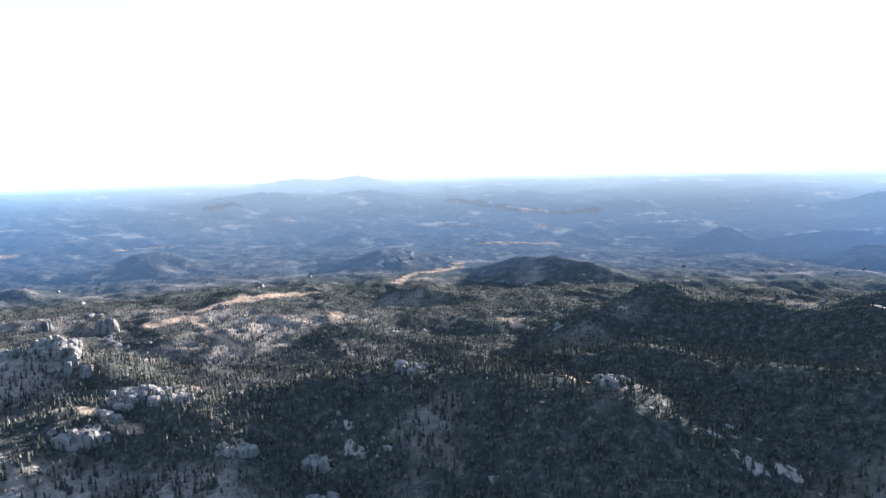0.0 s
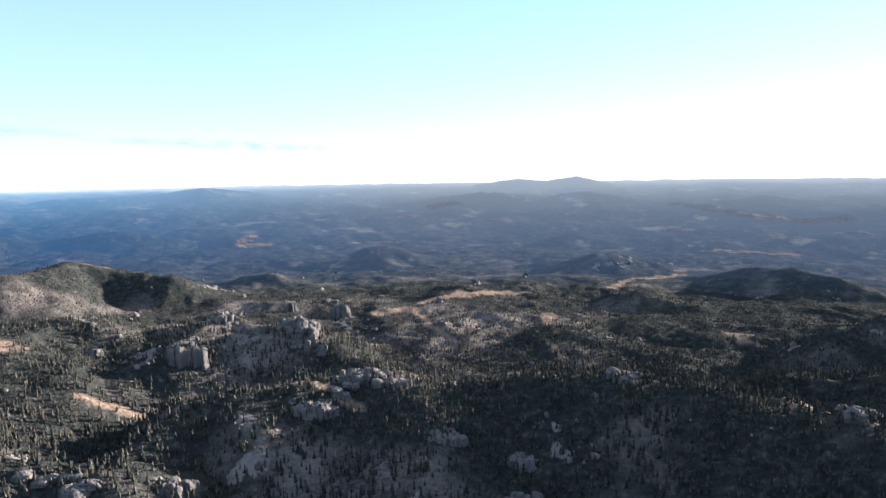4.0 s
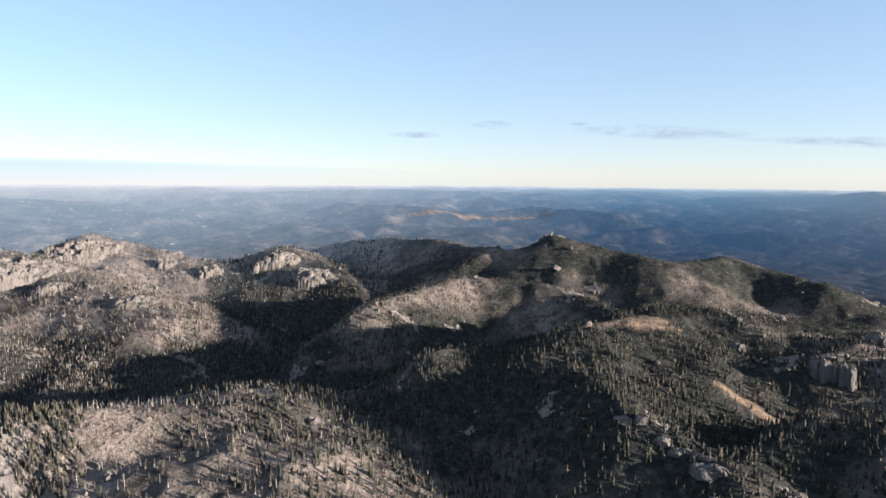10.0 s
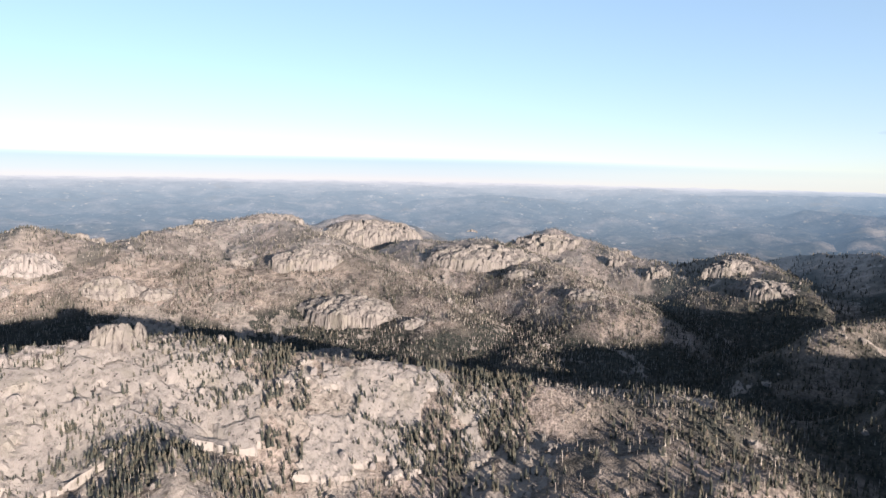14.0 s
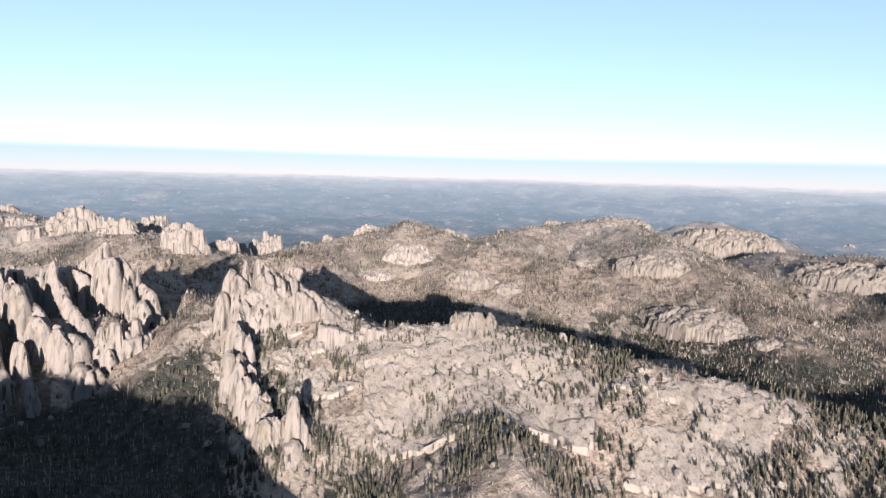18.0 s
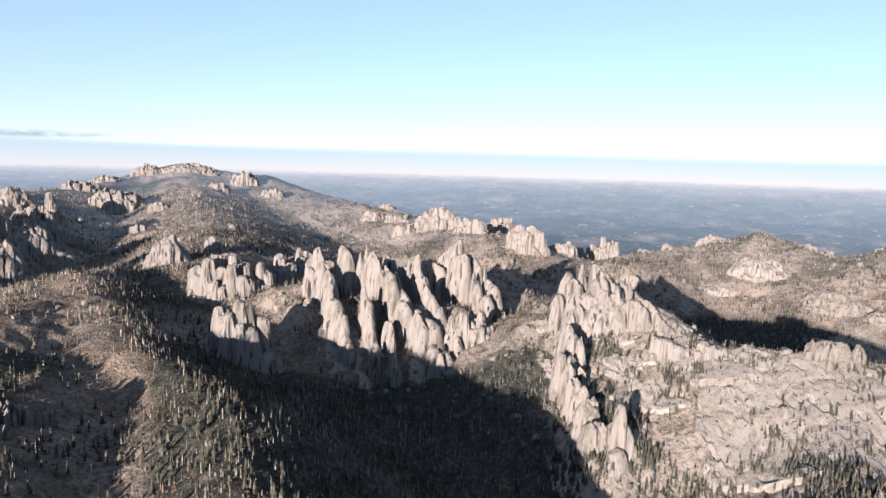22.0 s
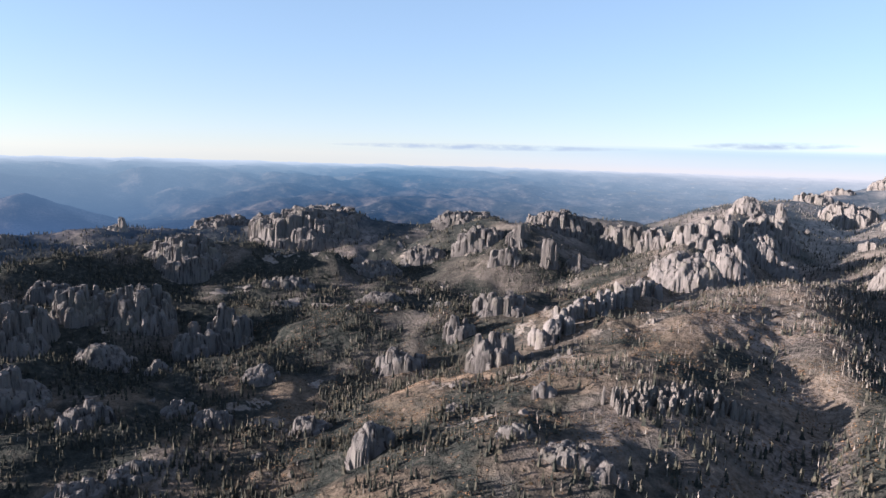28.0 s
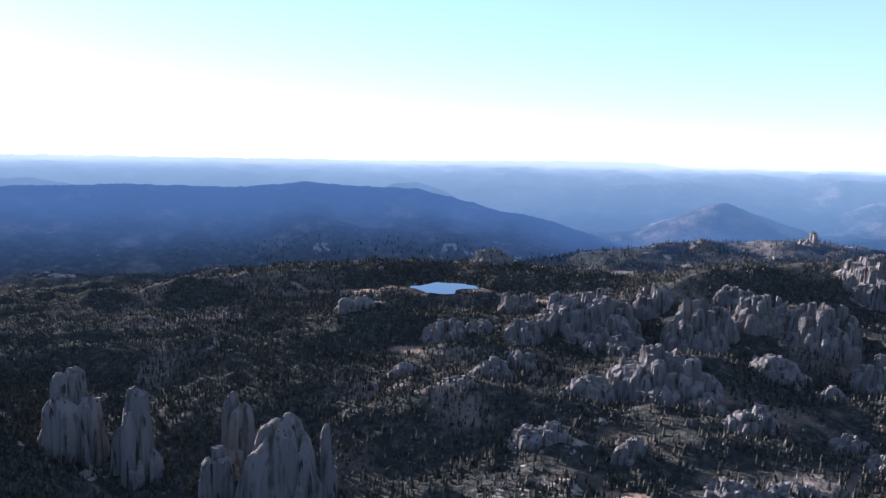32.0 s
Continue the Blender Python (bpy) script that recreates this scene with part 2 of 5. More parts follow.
def stony(x, y, head, r):
    """Share of bare granite in the ground: broad lands of crags, broken up by soil and woods."""
    land = np.interp(head, [0, 20, 40, 75, 90, 112, 122, 155, 172, 184, 200, 215, 240, 262, 275, 300, 360],
                     [0.06, 0.15, 0.20, 0.18, 0.28, 0.40, 0.96, 0.94, 0.46, 0.28, 0.26, 0.24, 0.22, 0.16, 0.06, 0.06, 0.05])
    wall = ramp(head, 112, 121) * (1 - ramp(head, 151, 156)) * (1 - ramp(r, 900, 980))
    land = land * (1 - wall) + np.minimum(land, 0.90) * wall - 0.52 * (1 - wall) * ramp(head, 116, 122) * (1 - ramp(head, 150, 156))
    land = land * (1 - ramp(r, 1350, 1700) * (1 - ramp(head, 48, 66) * (1 - ramp(head, 300, 315))))
    # less pale rock in the south-eastern valley, to keep its shade dark
    land = land * (1 - 0.9 * ramp(head, 36, 44) * (1 - ramp(head, 72, 80)) * (1 - ramp(r, 800, 950)))
    n = fbm(x, y, 95, 6, 81, 0.72)
    # pale rock is taken out of the gully to deepen its shade
    gully = ramp(head, 150, 156) * (1 - ramp(head, 184, 188)) * (1 - ramp(r, 880, 960))
    return ramp(n + (land - 0.5) * 2.1, 0.15, 0.75) * (1 - ramp(r, 2400, 2900)) * (1 - 0.95 * gully)


def heights(x, y):
    r = np.hypot(x, y)
    head = np.degrees(np.arctan2(-x, y)) % 360
    low = np.interp(head, [0, 25, 46, 54, 64, 78, 86, 96, 150, 180, 200, 235, 270, 300, 330, 360], [0, 5, 15, -20, -110, -110, -60, -40, -45, -65, 0, 5, -12, -20, -10, 0])
    basin = ramp(head, 230, 246) * (1 - ramp(head, 306, 318))
    far_rise = np.interp(r, [1500, 2000, 2500, 3000, 3500, 4000, 4500, 4950], [-11.3, -8.9, -7.2, -5.7, -4.0, -2.4, -1.2, -0.75])
    far_rise = far_rise - 2.2 * basin * ramp(r, 1800, 2300) * (1 - ramp(r, 3600, 4300))
    bowl = EYE[2] + r * np.tan(np.radians(far_rise))
    share = ramp(r, 1600, 2300)
    low = low - 75 * ramp(head, 98, 108) * (1 - ramp(head, 148, 155)) * ramp(r, 900, 1020) * (1 - ramp(r, 1500, 1900))
    base = low * (1 - share) + bowl * share
    base = base + 9 * fbm(x, y, 420, 3, 5) * (1 - ramp(r, 4300, 4900) * 0.85)
    base = base + (6 + 8 * ramp(head, 10, 40) + 18 * ramp(head, 44, 66) * (1 - ramp(head, 95, 125)) + 16 * ramp(head, 195, 215) * (1 - ramp(head, 255, 290))) * np.abs(fbm(x, y, 330, 4, 61)) * ramp(r, 2400, 3200) * (1 - ramp(r, 4000, 4900) * 0.8) - 6 * ramp(r, 2400, 3200)
    warp_x = x + 15 * fbm(x, y, 170, 3, 21)
    warp_y = y + 15 * fbm(x, y, 170, 3, 22)
    h = np.array(base, float)
    for slope, rounding, crest in RIDGES:
        reach = (max(c[2] for c in crest) + 175) / slope + rounding
        near = ((warp_x > min(c[0] for c in crest) - reach) & (warp_x < max(c[0] for c in crest) + reach)
                & (warp_y > min(c[1] for c in crest) - reach) & (warp_y < max(c[1] for c in crest) + reach))
        if not near.any():
            continue
        wx, wy = warp_x[near], warp_y[near]
        best = None
        for (ax, ay, az), (bx, by, bz) in zip(crest, crest[1:]):
            dx, dy = bx - ax, by - ay
            t = np.clip(((wx - ax) * dx + (wy - ay) * dy) / (dx * dx + dy * dy), 0, 1)
            d = np.hypot(wx - ax - t * dx, wy - ay - t * dy)
            v = az + t * (bz - az) - slope * (np.sqrt(d * d + rounding * rounding) - rounding)
            best = v if best is None else np.maximum(best, v)
        h[near] = smooth_max(h[near], best, 14)
    rough = fbm(x, y, 95, 5, 41, 0.55)
    h = h + 3.2 * rough + 2.2 * (1 - 2 * np.abs(fbm(x, y, 50, 3, 43)))
    knolls = np.interp(head, [0, 45, 70, 85, 100, 180, 200, 212, 235, 300, 360], [8, 8, 5, 3, 3, 3, 3, 6, 12, 13, 9])
    h = h + knolls * fbm(x, y, 150, 3, 57, 0.55) * ramp(r, 350, 520) * (1 - ramp(r, 2500, 3000)) * ramp(h, -60, 0) * (1 - 0.65 * ramp(r, 1200, 1600) * (1 - ramp(head, 50, 64) * (1 - ramp(head, 306, 320))))
    # broken rock: steps and clefts where granite comes to the surface
    bare = stony(x, y, head, r)
    along, across = 0.71 * x + 0.71 * y, 0.71 * x - 0.71 * y
    cleft = np.abs(fbm(along * 0.45, across, 46, 3, 47, 0.5))
    h = h + bare * (-3.5 + 13 * np.minimum(cleft, 0.40)) * (1 - 0.6 * ramp(head, 118, 122) * (1 - ramp(head, 141, 146)) * (1 - ramp(r, 900, 980))) * (1 - ramp(-h, 0, 40))
    shore = lake_reach(x, y)
    flat = 1 - ramp(shore, 0.9, 1.9)
    h = h * (1 - flat) + (-1.0 + 3.0 * (shore - 1.0)) * flat
    return h


# ---- masks of what covers the ground ----
MEADOWS = []


def meadow(width, *line):
    MEADOWS.append((width, [at(*c)[:2] for c in line]))


meadow(18, (-1.2, -7.6, 2240), (1.0, -8.2, 2090), (2.6, -8.7, 1960), (4.5, -9.3, 1830))
meadow(17, (12.0, -9.9, 1720), (15.0, -10.2, 1670), (18.0, -10.6, 1600), (20.5, -11.2, 1510), (23, -12.0, 1410))
meadow(10, (20, -11.6, 1450), (17, -14, 1200))
meadow(24, (52, -11.2, 1030), (55.5, -11.6, 990))
meadow(12, (38, -17, 840), (33, -17, 800), (28, -17.5, 770), (25, -18, 740))
meadow(10, (47, -15.6, 930), (42, -16, 880), (39, -15, 900))
meadow(34, (32.6, -5.9, 3030), (34.6, -5.7, 3050))
meadow(18, (34.6, -5.5, 3100), (33.6, -4.8, 3260))
meadow(34, (-0.5, -2.0, 3930), (-3.5, -2.5, 3780), (-5.4, -3.3, 3590), (-10, -3.7, 3505), (-12.5, -3.6, 3530))
meadow(16, (0, -4.8, 3260), (-3.5, -5.1, 3190))
meadow(22, (-8, -5.0, 3215), (-10, -5.1, 3195))
meadow(20, (-2.5, -6.8, 2780), (-9, -7.0, 2740))
meadow(16, (12.5, -3.7, 3500), (14.5, -3.6, 3530))
meadow(14, (20, -2.9, 3680), (22, -2.8, 3700))
meadow(30, (17, -2.0, 3930), (19, -2.2, 3880))
meadow(16, (22, -5.6, 3080), (26, -5.8, 3040))
meadow(12, (-12, -4.9, 3230), (-14, -4.9, 3230))
meadow(20, (60, -3.4, 3570), (72, -3.5, 3550))
meadow(13, (-6, -12.4, 1330), (-6.8, -13.0, 1270))
meadow(14, (9.5, -11.8, 1400), (8.2, -12.5, 1320))
meadow(16, (-10, -17.3, 730), (-11, -17.4, 728))
meadow(20, (217, -18.5, 790), (221, -19.0, 770), (214, -19.3, 760))
meadow(12, (250, -19.0, 880), (252, -18.7, 900))
meadow(18, (262, -11.2, 1500), (278, -10.9, 1560), (284, -10.6, 1600))
meadow(12, (276, -14.6, 1080), (272, -14.9, 1060))
meadow(16, (253, -26.0, 600), (259, -25.5, 610))


def cover(x, y, h, steep):
    """Shares of meadow, bare rock and dead timber at a place."""
    r = np.hypot(x, y)
    head = np.degrees(np.arctan2(-x, y)) % 360
    grass = np.zeros_like(r)
    wx, wy = x + 25 * fbm(x, y, 70, 3, 71), y + 25 * fbm(x, y, 70, 3, 72)
    for width, line in MEADOWS:
        for (ax, ay), (bx, by) in zip(line, line[1:]):
            dx, dy = bx - ax, by - ay
            t = np.clip(((wx - ax) * dx + (wy - ay) * dy) / (dx * dx + dy * dy), 0, 1)
            grass = np.maximum(grass, 1 - ramp(np.hypot(wx - ax - t * dx, wy - ay - t * dy), width * 0.7, width * 1.3))
    hill = ramp(head, 183, 191) * (1 - ramp(head, 205, 220)) * (1 - ramp(r, 1100, 1300))
    grass = np.maximum(grass, 0.42 * hill * np.clip(0.2 + 1.2 * fbm(x * 0.5, y, 42, 5, 73, 0.65), 0, 1))
    open_slope = ramp(head, 203, 210) * (1 - ramp(head, 250, 266)) * (1 - ramp(r, 830, 960))
    grass = np.maximum(grass, 0.42 * open_slope * np.clip(-0.05 + 1.4 * fbm(x, y, 60, 4, 74, 0.6), 0, 1))
    rock = np.clip(stony(x, y, head, r) + 0.8 * ramp(steep, 0.75, 1.2) * (1 - ramp(r, 2400, 3000)), 0, 1)
    dead = np.interp(head, [0, 60, 80, 95, 125, 160, 195, 210, 225, 260, 360], [0.01, 0.05, 0.6, 1.0, 1.0, 0.95, 0.8, 0.4, 0.12, 0.01, 0.01])
    return grass, rock, dead


# ---- materials ----
def material(name, rough=0.9):
    m = bpy.data.materials.new(name)
    m.use_nodes = True
    n, l = m.node_tree.nodes, m.node_tree.links
    b = n["Principled BSDF"]
    b.inputs["Roughness"].default_value = rough
    b.inputs["Specular IOR Level"].default_value = 0.0
    return m, n, l, b


def noise_node(n, l, where, size, detail=4.0, rough=0.6, stretch=None):
    tex = n.new("ShaderNodeTexNoise")
    tex.inputs["Scale"].default_value = 1.0 / size
    tex.inputs["Detail"].default_value = detail
    tex.inputs["Roughness"].default_value = rough
    if stretch:
        mp = n.new("ShaderNodeMapping")
        mp.inputs["Scale"].default_value = stretch
        l.new(where, mp.inputs["Vector"])
        where = mp.outputs[0]
    l.new(where, tex.inputs["Vector"])
    return tex.outputs["Fac"]


def ramp_node(n, l, fac, *stops):
    r = n.new("ShaderNodeValToRGB")
    while len(r.color_ramp.elements) < len(stops):
        r.color_ramp.elements.new(0.5)
    for e, (p, c) in zip(r.color_ramp.elements, stops):
        e.position, e.color = p, (*c, 1) if len(c) == 3 else c
    l.new(fac, r.inputs[0])
    return r.outputs["Color"]


def mix_node(n, l, fac, a, b):
    m = n.new("ShaderNodeMix")
    m.data_type = "RGBA"
    l.new(fac, m.inputs["Factor"])
    for s, v in (("A", a), ("B", b)):
        k = [i for i in m.inputs if i.name == s and i.type == "RGBA"][0]
        if isinstance(v, tuple):
            k.default_value = (*v, 1)
        else:
            l.new(v, k)
    return [o for o in m.outputs if o.type == "RGBA"][0]


def bump_node(n, l, b, height, distance, strength=1.0):
    u = n.new("ShaderNodeBump")
    u.inputs["Distance"].default_value = distance
    u.inputs["Strength"].default_value = strength
    l.new(height, u.inputs["Height"])
    l.new(u.outputs[0], b.inputs["Normal"])


def attribute(n, name):
    a = n.new("ShaderNodeAttribute")
    a.attribute_name = name
    return a.outputs["Fac"]


def granite(name, light, dark, cracked=0.335):
    m, n, l, b = material(name, 0.85)
    p = n.new("ShaderNodeNewGeometry").outputs["Position"]
    streak = noise_node(n, l, p, 7.0, 6, 0.65, (1, 1, 0.16))
    broad = noise_node(n, l, p, 38.0, 4, 0.6)
    grain = noise_node(n, l, p, 1.6, 5, 0.7)
    c = ramp_node(n, l, streak, (0.30, dark), (0.50, light), (0.78, tuple(min(1, v * 1.12) for v in light)))
    crack = ramp_node(n, l, noise_node(n, l, p, 5.0, 3, 0.5, (1, 1, 0.12)), (cracked, (1, 1, 1)), (cracked + 0.05, (0, 0, 0)))
    c = mix_node(n, l, crack, c, (0.035, 0.031, 0.029))
    lichen = ramp_node(n, l, broad, (0.52, (0, 0, 0)), (0.70, (0.55, 0.55, 0.55)))
    c = mix_node(n, l, lichen, c, (0.15, 0.138, 0.108))
    l.new(c, b.inputs["Base Color"])
    add = n.new("ShaderNodeMath")
    l.new(streak, add.inputs[0]), l.new(grain, add.inputs[1])
    bump_node(n, l, b, add.outputs[0], 1.6)
    return m


# one granite in four tones; the darkest has the western rocks' shade painted in
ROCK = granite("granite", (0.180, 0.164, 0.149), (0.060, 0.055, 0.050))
MID_ROCK = granite("mid_granite", (0.150, 0.136, 0.121), (0.046, 0.042, 0.039))
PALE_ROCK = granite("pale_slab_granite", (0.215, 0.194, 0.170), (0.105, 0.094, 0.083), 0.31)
SHADE_ROCK = granite("shade_dark_granite", (0.138, 0.127, 0.116), (0.034, 0.032, 0.031))


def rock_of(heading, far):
    """Granite tone by heading: western shade put into a darker copy, southern cliffs pale."""
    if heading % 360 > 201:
        return SHADE_ROCK
    return ROCK if heading % 360 > 135 and far > 660 else MID_ROCK


def ground_material(name, distant):
    m, n, l, b = material(name, 0.95)
    p = n.new("ShaderNodeNewGeometry").outputs["Position"]
    k = 3.0 if distant else 1.0
    broad, mid, fine = noise_node(n, l, p, 160, 5), noise_node(n, l, p, 24 * k, 5, 0.65), noise_node(n, l, p, 5.0 * k, 4, 0.7)
    soil = ramp_node(n, l, mid, (0.32, (0.045, 0.037, 0.027)), (0.44, (0.152, 0.128, 0.104)), (0.56, (0.258, 0.218, 0.178)), (0.75, (0.315, 0.262, 0.214)))
    litter = ramp_node(n, l, fine, (0.40, (0.022, 0.020, 0.017)), (0.48, (0.125, 0.103, 0.088)), (0.62, (0.27, 0.225, 0.195)))
    soil = mix_node(n, l, ramp_node(n, l, broad, (0.4, (0.2, 0.2, 0.2)), (0.65, (0.75, 0.75, 0.75))), soil, litter)
    # low woods that no single trunk can be told in, and painted valley shade
    woods = ramp_node(n, l, noise_node(n, l, p, 11 * k, 4, 0.75), (0.36, (0.020, 0.023, 0.021)), (0.55, (0.040, 0.042, 0.036)), (0.74, (0.120, 0.100, 0.078)))
    c = mix_node(n, l, attribute(n, "woods"), soil, woods)
    streak = noise_node(n, l, p, 9.0, 6, 0.65, (1, 1, 0.3))
    stone = ramp_node(n, l, streak, (0.30, (0.060, 0.051, 0.043)), (0.45, (0.175, 0.154, 0.130)), (0.75, (0.260, 0.230, 0.196)))
    sharp = n.new("ShaderNodeMath")
    sharp.operation = "MULTIPLY_ADD"
    l.new(mid, sharp.inputs[0])
    sharp.inputs[1].default_value = 1.6
    shift = n.new("ShaderNodeMath")
    shift.inputs[1].default_value = -1.25
    l.new(attribute(n, "rock"), shift.inputs[0])
    l.new(shift.outputs[0], sharp.inputs[2])
    c = mix_node(n, l, ramp_node(n, l, sharp.outputs[0], (0.10, (0, 0, 0)), (0.32, (1, 1, 1))), c, stone)
    if distant:
        spots = n.new("ShaderNodeMath")
        spots.operation = "MULTIPLY"
        l.new(ramp_node(n, l, noise_node(n, l, p, 70, 6, 0.75), (0.61, (0, 0, 0)), (0.67, (1, 1, 1))), spots.inputs[0])
        l.new(attribute(n, "speckled"), spots.inputs[1])
        specks = spots.outputs[0]
        c = mix_node(n, l, specks, c, (0.30, 0.27, 0.235))
    hay = ramp_node(n, l, fine, (0.32, (0.085, 0.064, 0.044)), (0.5, (0.20, 0.148, 0.103)), (0.72, (0.32, 0.24, 0.17)))
    c = mix_node(n, l, attribute(n, "meadow"), c, hay)
    l.new(c, b.inputs["Base Color"])
    add = n.new("ShaderNodeMath")
    l.new(mid, add.inputs[0]), l.new(fine, add.inputs[1])
    bump_node(n, l, b, add.outputs[0], 4.0)
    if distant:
        # backdrop: haze of kilometres of air is painted on the land as emission
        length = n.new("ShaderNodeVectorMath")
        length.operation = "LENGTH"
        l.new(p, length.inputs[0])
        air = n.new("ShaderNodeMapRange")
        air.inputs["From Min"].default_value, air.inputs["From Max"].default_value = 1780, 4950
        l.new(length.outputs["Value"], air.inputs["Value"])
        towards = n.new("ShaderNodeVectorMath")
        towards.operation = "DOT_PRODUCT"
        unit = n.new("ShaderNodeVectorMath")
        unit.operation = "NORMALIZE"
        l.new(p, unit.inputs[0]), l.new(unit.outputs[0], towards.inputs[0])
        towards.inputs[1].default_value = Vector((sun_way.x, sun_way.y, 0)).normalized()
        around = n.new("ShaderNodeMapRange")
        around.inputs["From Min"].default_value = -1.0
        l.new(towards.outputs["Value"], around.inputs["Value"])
        # painted haze: pale grey away from the sun, blue across, bright towards it
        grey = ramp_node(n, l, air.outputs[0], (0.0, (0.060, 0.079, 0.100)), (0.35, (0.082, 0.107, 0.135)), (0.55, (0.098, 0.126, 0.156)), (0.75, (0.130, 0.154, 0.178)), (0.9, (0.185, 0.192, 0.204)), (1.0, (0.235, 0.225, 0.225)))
        # pale fields and dots are mixed into the glow itself
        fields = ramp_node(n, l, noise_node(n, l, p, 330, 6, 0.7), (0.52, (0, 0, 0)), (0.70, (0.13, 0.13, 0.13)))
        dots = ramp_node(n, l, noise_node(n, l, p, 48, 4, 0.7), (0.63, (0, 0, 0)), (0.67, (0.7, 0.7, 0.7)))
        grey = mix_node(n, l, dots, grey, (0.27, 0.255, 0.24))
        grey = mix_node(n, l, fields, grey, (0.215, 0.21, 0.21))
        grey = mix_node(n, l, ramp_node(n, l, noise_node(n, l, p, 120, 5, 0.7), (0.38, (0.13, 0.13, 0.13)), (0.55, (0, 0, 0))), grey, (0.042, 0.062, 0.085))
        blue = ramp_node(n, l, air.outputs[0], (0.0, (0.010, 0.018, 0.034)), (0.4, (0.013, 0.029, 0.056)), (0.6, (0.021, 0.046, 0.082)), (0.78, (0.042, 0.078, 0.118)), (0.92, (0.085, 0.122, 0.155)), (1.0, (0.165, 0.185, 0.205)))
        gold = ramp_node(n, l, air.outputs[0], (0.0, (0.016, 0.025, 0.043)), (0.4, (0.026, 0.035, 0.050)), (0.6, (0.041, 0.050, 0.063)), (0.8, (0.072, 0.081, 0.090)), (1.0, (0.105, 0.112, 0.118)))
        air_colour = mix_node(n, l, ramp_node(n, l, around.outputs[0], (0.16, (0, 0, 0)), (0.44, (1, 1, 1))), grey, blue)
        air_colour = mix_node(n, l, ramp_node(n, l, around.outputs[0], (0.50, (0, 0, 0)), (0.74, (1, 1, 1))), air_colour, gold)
        # pale clearings, drawn in the glow too
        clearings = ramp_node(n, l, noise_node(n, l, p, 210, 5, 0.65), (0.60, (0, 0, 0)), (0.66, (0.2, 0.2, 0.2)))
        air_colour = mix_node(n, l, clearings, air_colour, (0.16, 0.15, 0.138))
        # over the western ridges the painted haze is deep blue, as shaded air
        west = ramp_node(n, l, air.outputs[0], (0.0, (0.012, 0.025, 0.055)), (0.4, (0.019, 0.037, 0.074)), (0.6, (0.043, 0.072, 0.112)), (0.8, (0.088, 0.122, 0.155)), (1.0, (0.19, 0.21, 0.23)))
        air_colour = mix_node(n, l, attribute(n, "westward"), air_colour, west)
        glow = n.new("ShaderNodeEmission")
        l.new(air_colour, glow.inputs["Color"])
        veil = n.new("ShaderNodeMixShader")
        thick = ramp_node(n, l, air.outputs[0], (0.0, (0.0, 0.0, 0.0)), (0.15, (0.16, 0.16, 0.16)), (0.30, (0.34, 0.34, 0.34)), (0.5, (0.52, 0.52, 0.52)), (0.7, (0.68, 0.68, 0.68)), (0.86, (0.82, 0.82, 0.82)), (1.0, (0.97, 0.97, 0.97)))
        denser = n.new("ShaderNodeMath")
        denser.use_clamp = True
        l.new(thick, denser.inputs[0]), l.new(attribute(n, "added_haze"), denser.inputs[1])
        # the painted haze is thinned over pale dry meadows so they stand out
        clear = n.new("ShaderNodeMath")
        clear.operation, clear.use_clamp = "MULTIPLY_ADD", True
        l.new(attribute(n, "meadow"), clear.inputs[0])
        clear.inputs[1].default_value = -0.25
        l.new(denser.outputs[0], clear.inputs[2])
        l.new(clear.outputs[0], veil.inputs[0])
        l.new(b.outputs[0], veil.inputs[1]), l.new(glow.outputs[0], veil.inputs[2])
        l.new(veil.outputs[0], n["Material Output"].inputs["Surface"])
    return m


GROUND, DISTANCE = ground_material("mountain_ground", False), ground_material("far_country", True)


def leaf_material(name, *stops):
    m, n, l, b = material(name, 0.9)
    g = n.new("ShaderNodeNewGeometry")
    l.new(ramp_node(n, l, g.outputs["Random Per Island"], *stops), b.inputs["Base Color"])
    return m


PINE = leaf_material("pine_needles", (0.0, (0.022, 0.025, 0.022)), (0.5, (0.040, 0.041, 0.033)), (1.0, (0.080, 0.071, 0.052)))
SNAG = leaf_material("grey_dead_timber", (0.0, (0.085, 0.075, 0.063)), (0.6, (0.16, 0.143, 0.122)), (1.0, (0.24, 0.216, 0.186)))

water, n, l, b = material("lake_water", 0.06)
b.inputs["Base Color"].default_value = (0.02, 0.05, 0.09, 1)
b.inputs["Specular IOR Level"].default_value = 0.12
bump_node(n, l, b, noise_node(n, l, n.new("ShaderNodeNewGeometry").outputs["Position"], 2.0, 3), 0.02)


# ---- meshes from arrays ----
def array_mesh(name, verts, faces, mat, smooth=False):
    """A mesh from an array of places and an array of faces, all with as many corners."""
    me = bpy.data.meshes.new(name)
    verts, faces = np.asarray(verts, np.float32), np.asarray(faces, np.int32)
    k = faces.shape[1]
    me.vertices.add(len(verts)), me.loops.add(faces.size), me.polygons.add(len(faces))
    me.vertices.foreach_set("co", verts.ravel())
    me.loops.foreach_set("vertex_index", faces.ravel())
    me.polygons.foreach_set("loop_start", np.arange(0, faces.size, k, dtype=np.int32))
    me.polygons.foreach_set("use_smooth", np.full(len(faces), smooth))
    me.update(calc_edges=True)
    me.materials.append(mat)
    return me


# ---- the ground: one sheet in rings, the far country its outer part ----
AROUND = 1440
inner = np.concatenate([np.linspace(0.05, 330, 14), 345 * np.exp(np.arange(0, 260) * 0.0082)])
inner = inner[inner < 1780]
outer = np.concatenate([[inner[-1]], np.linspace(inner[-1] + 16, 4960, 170)])


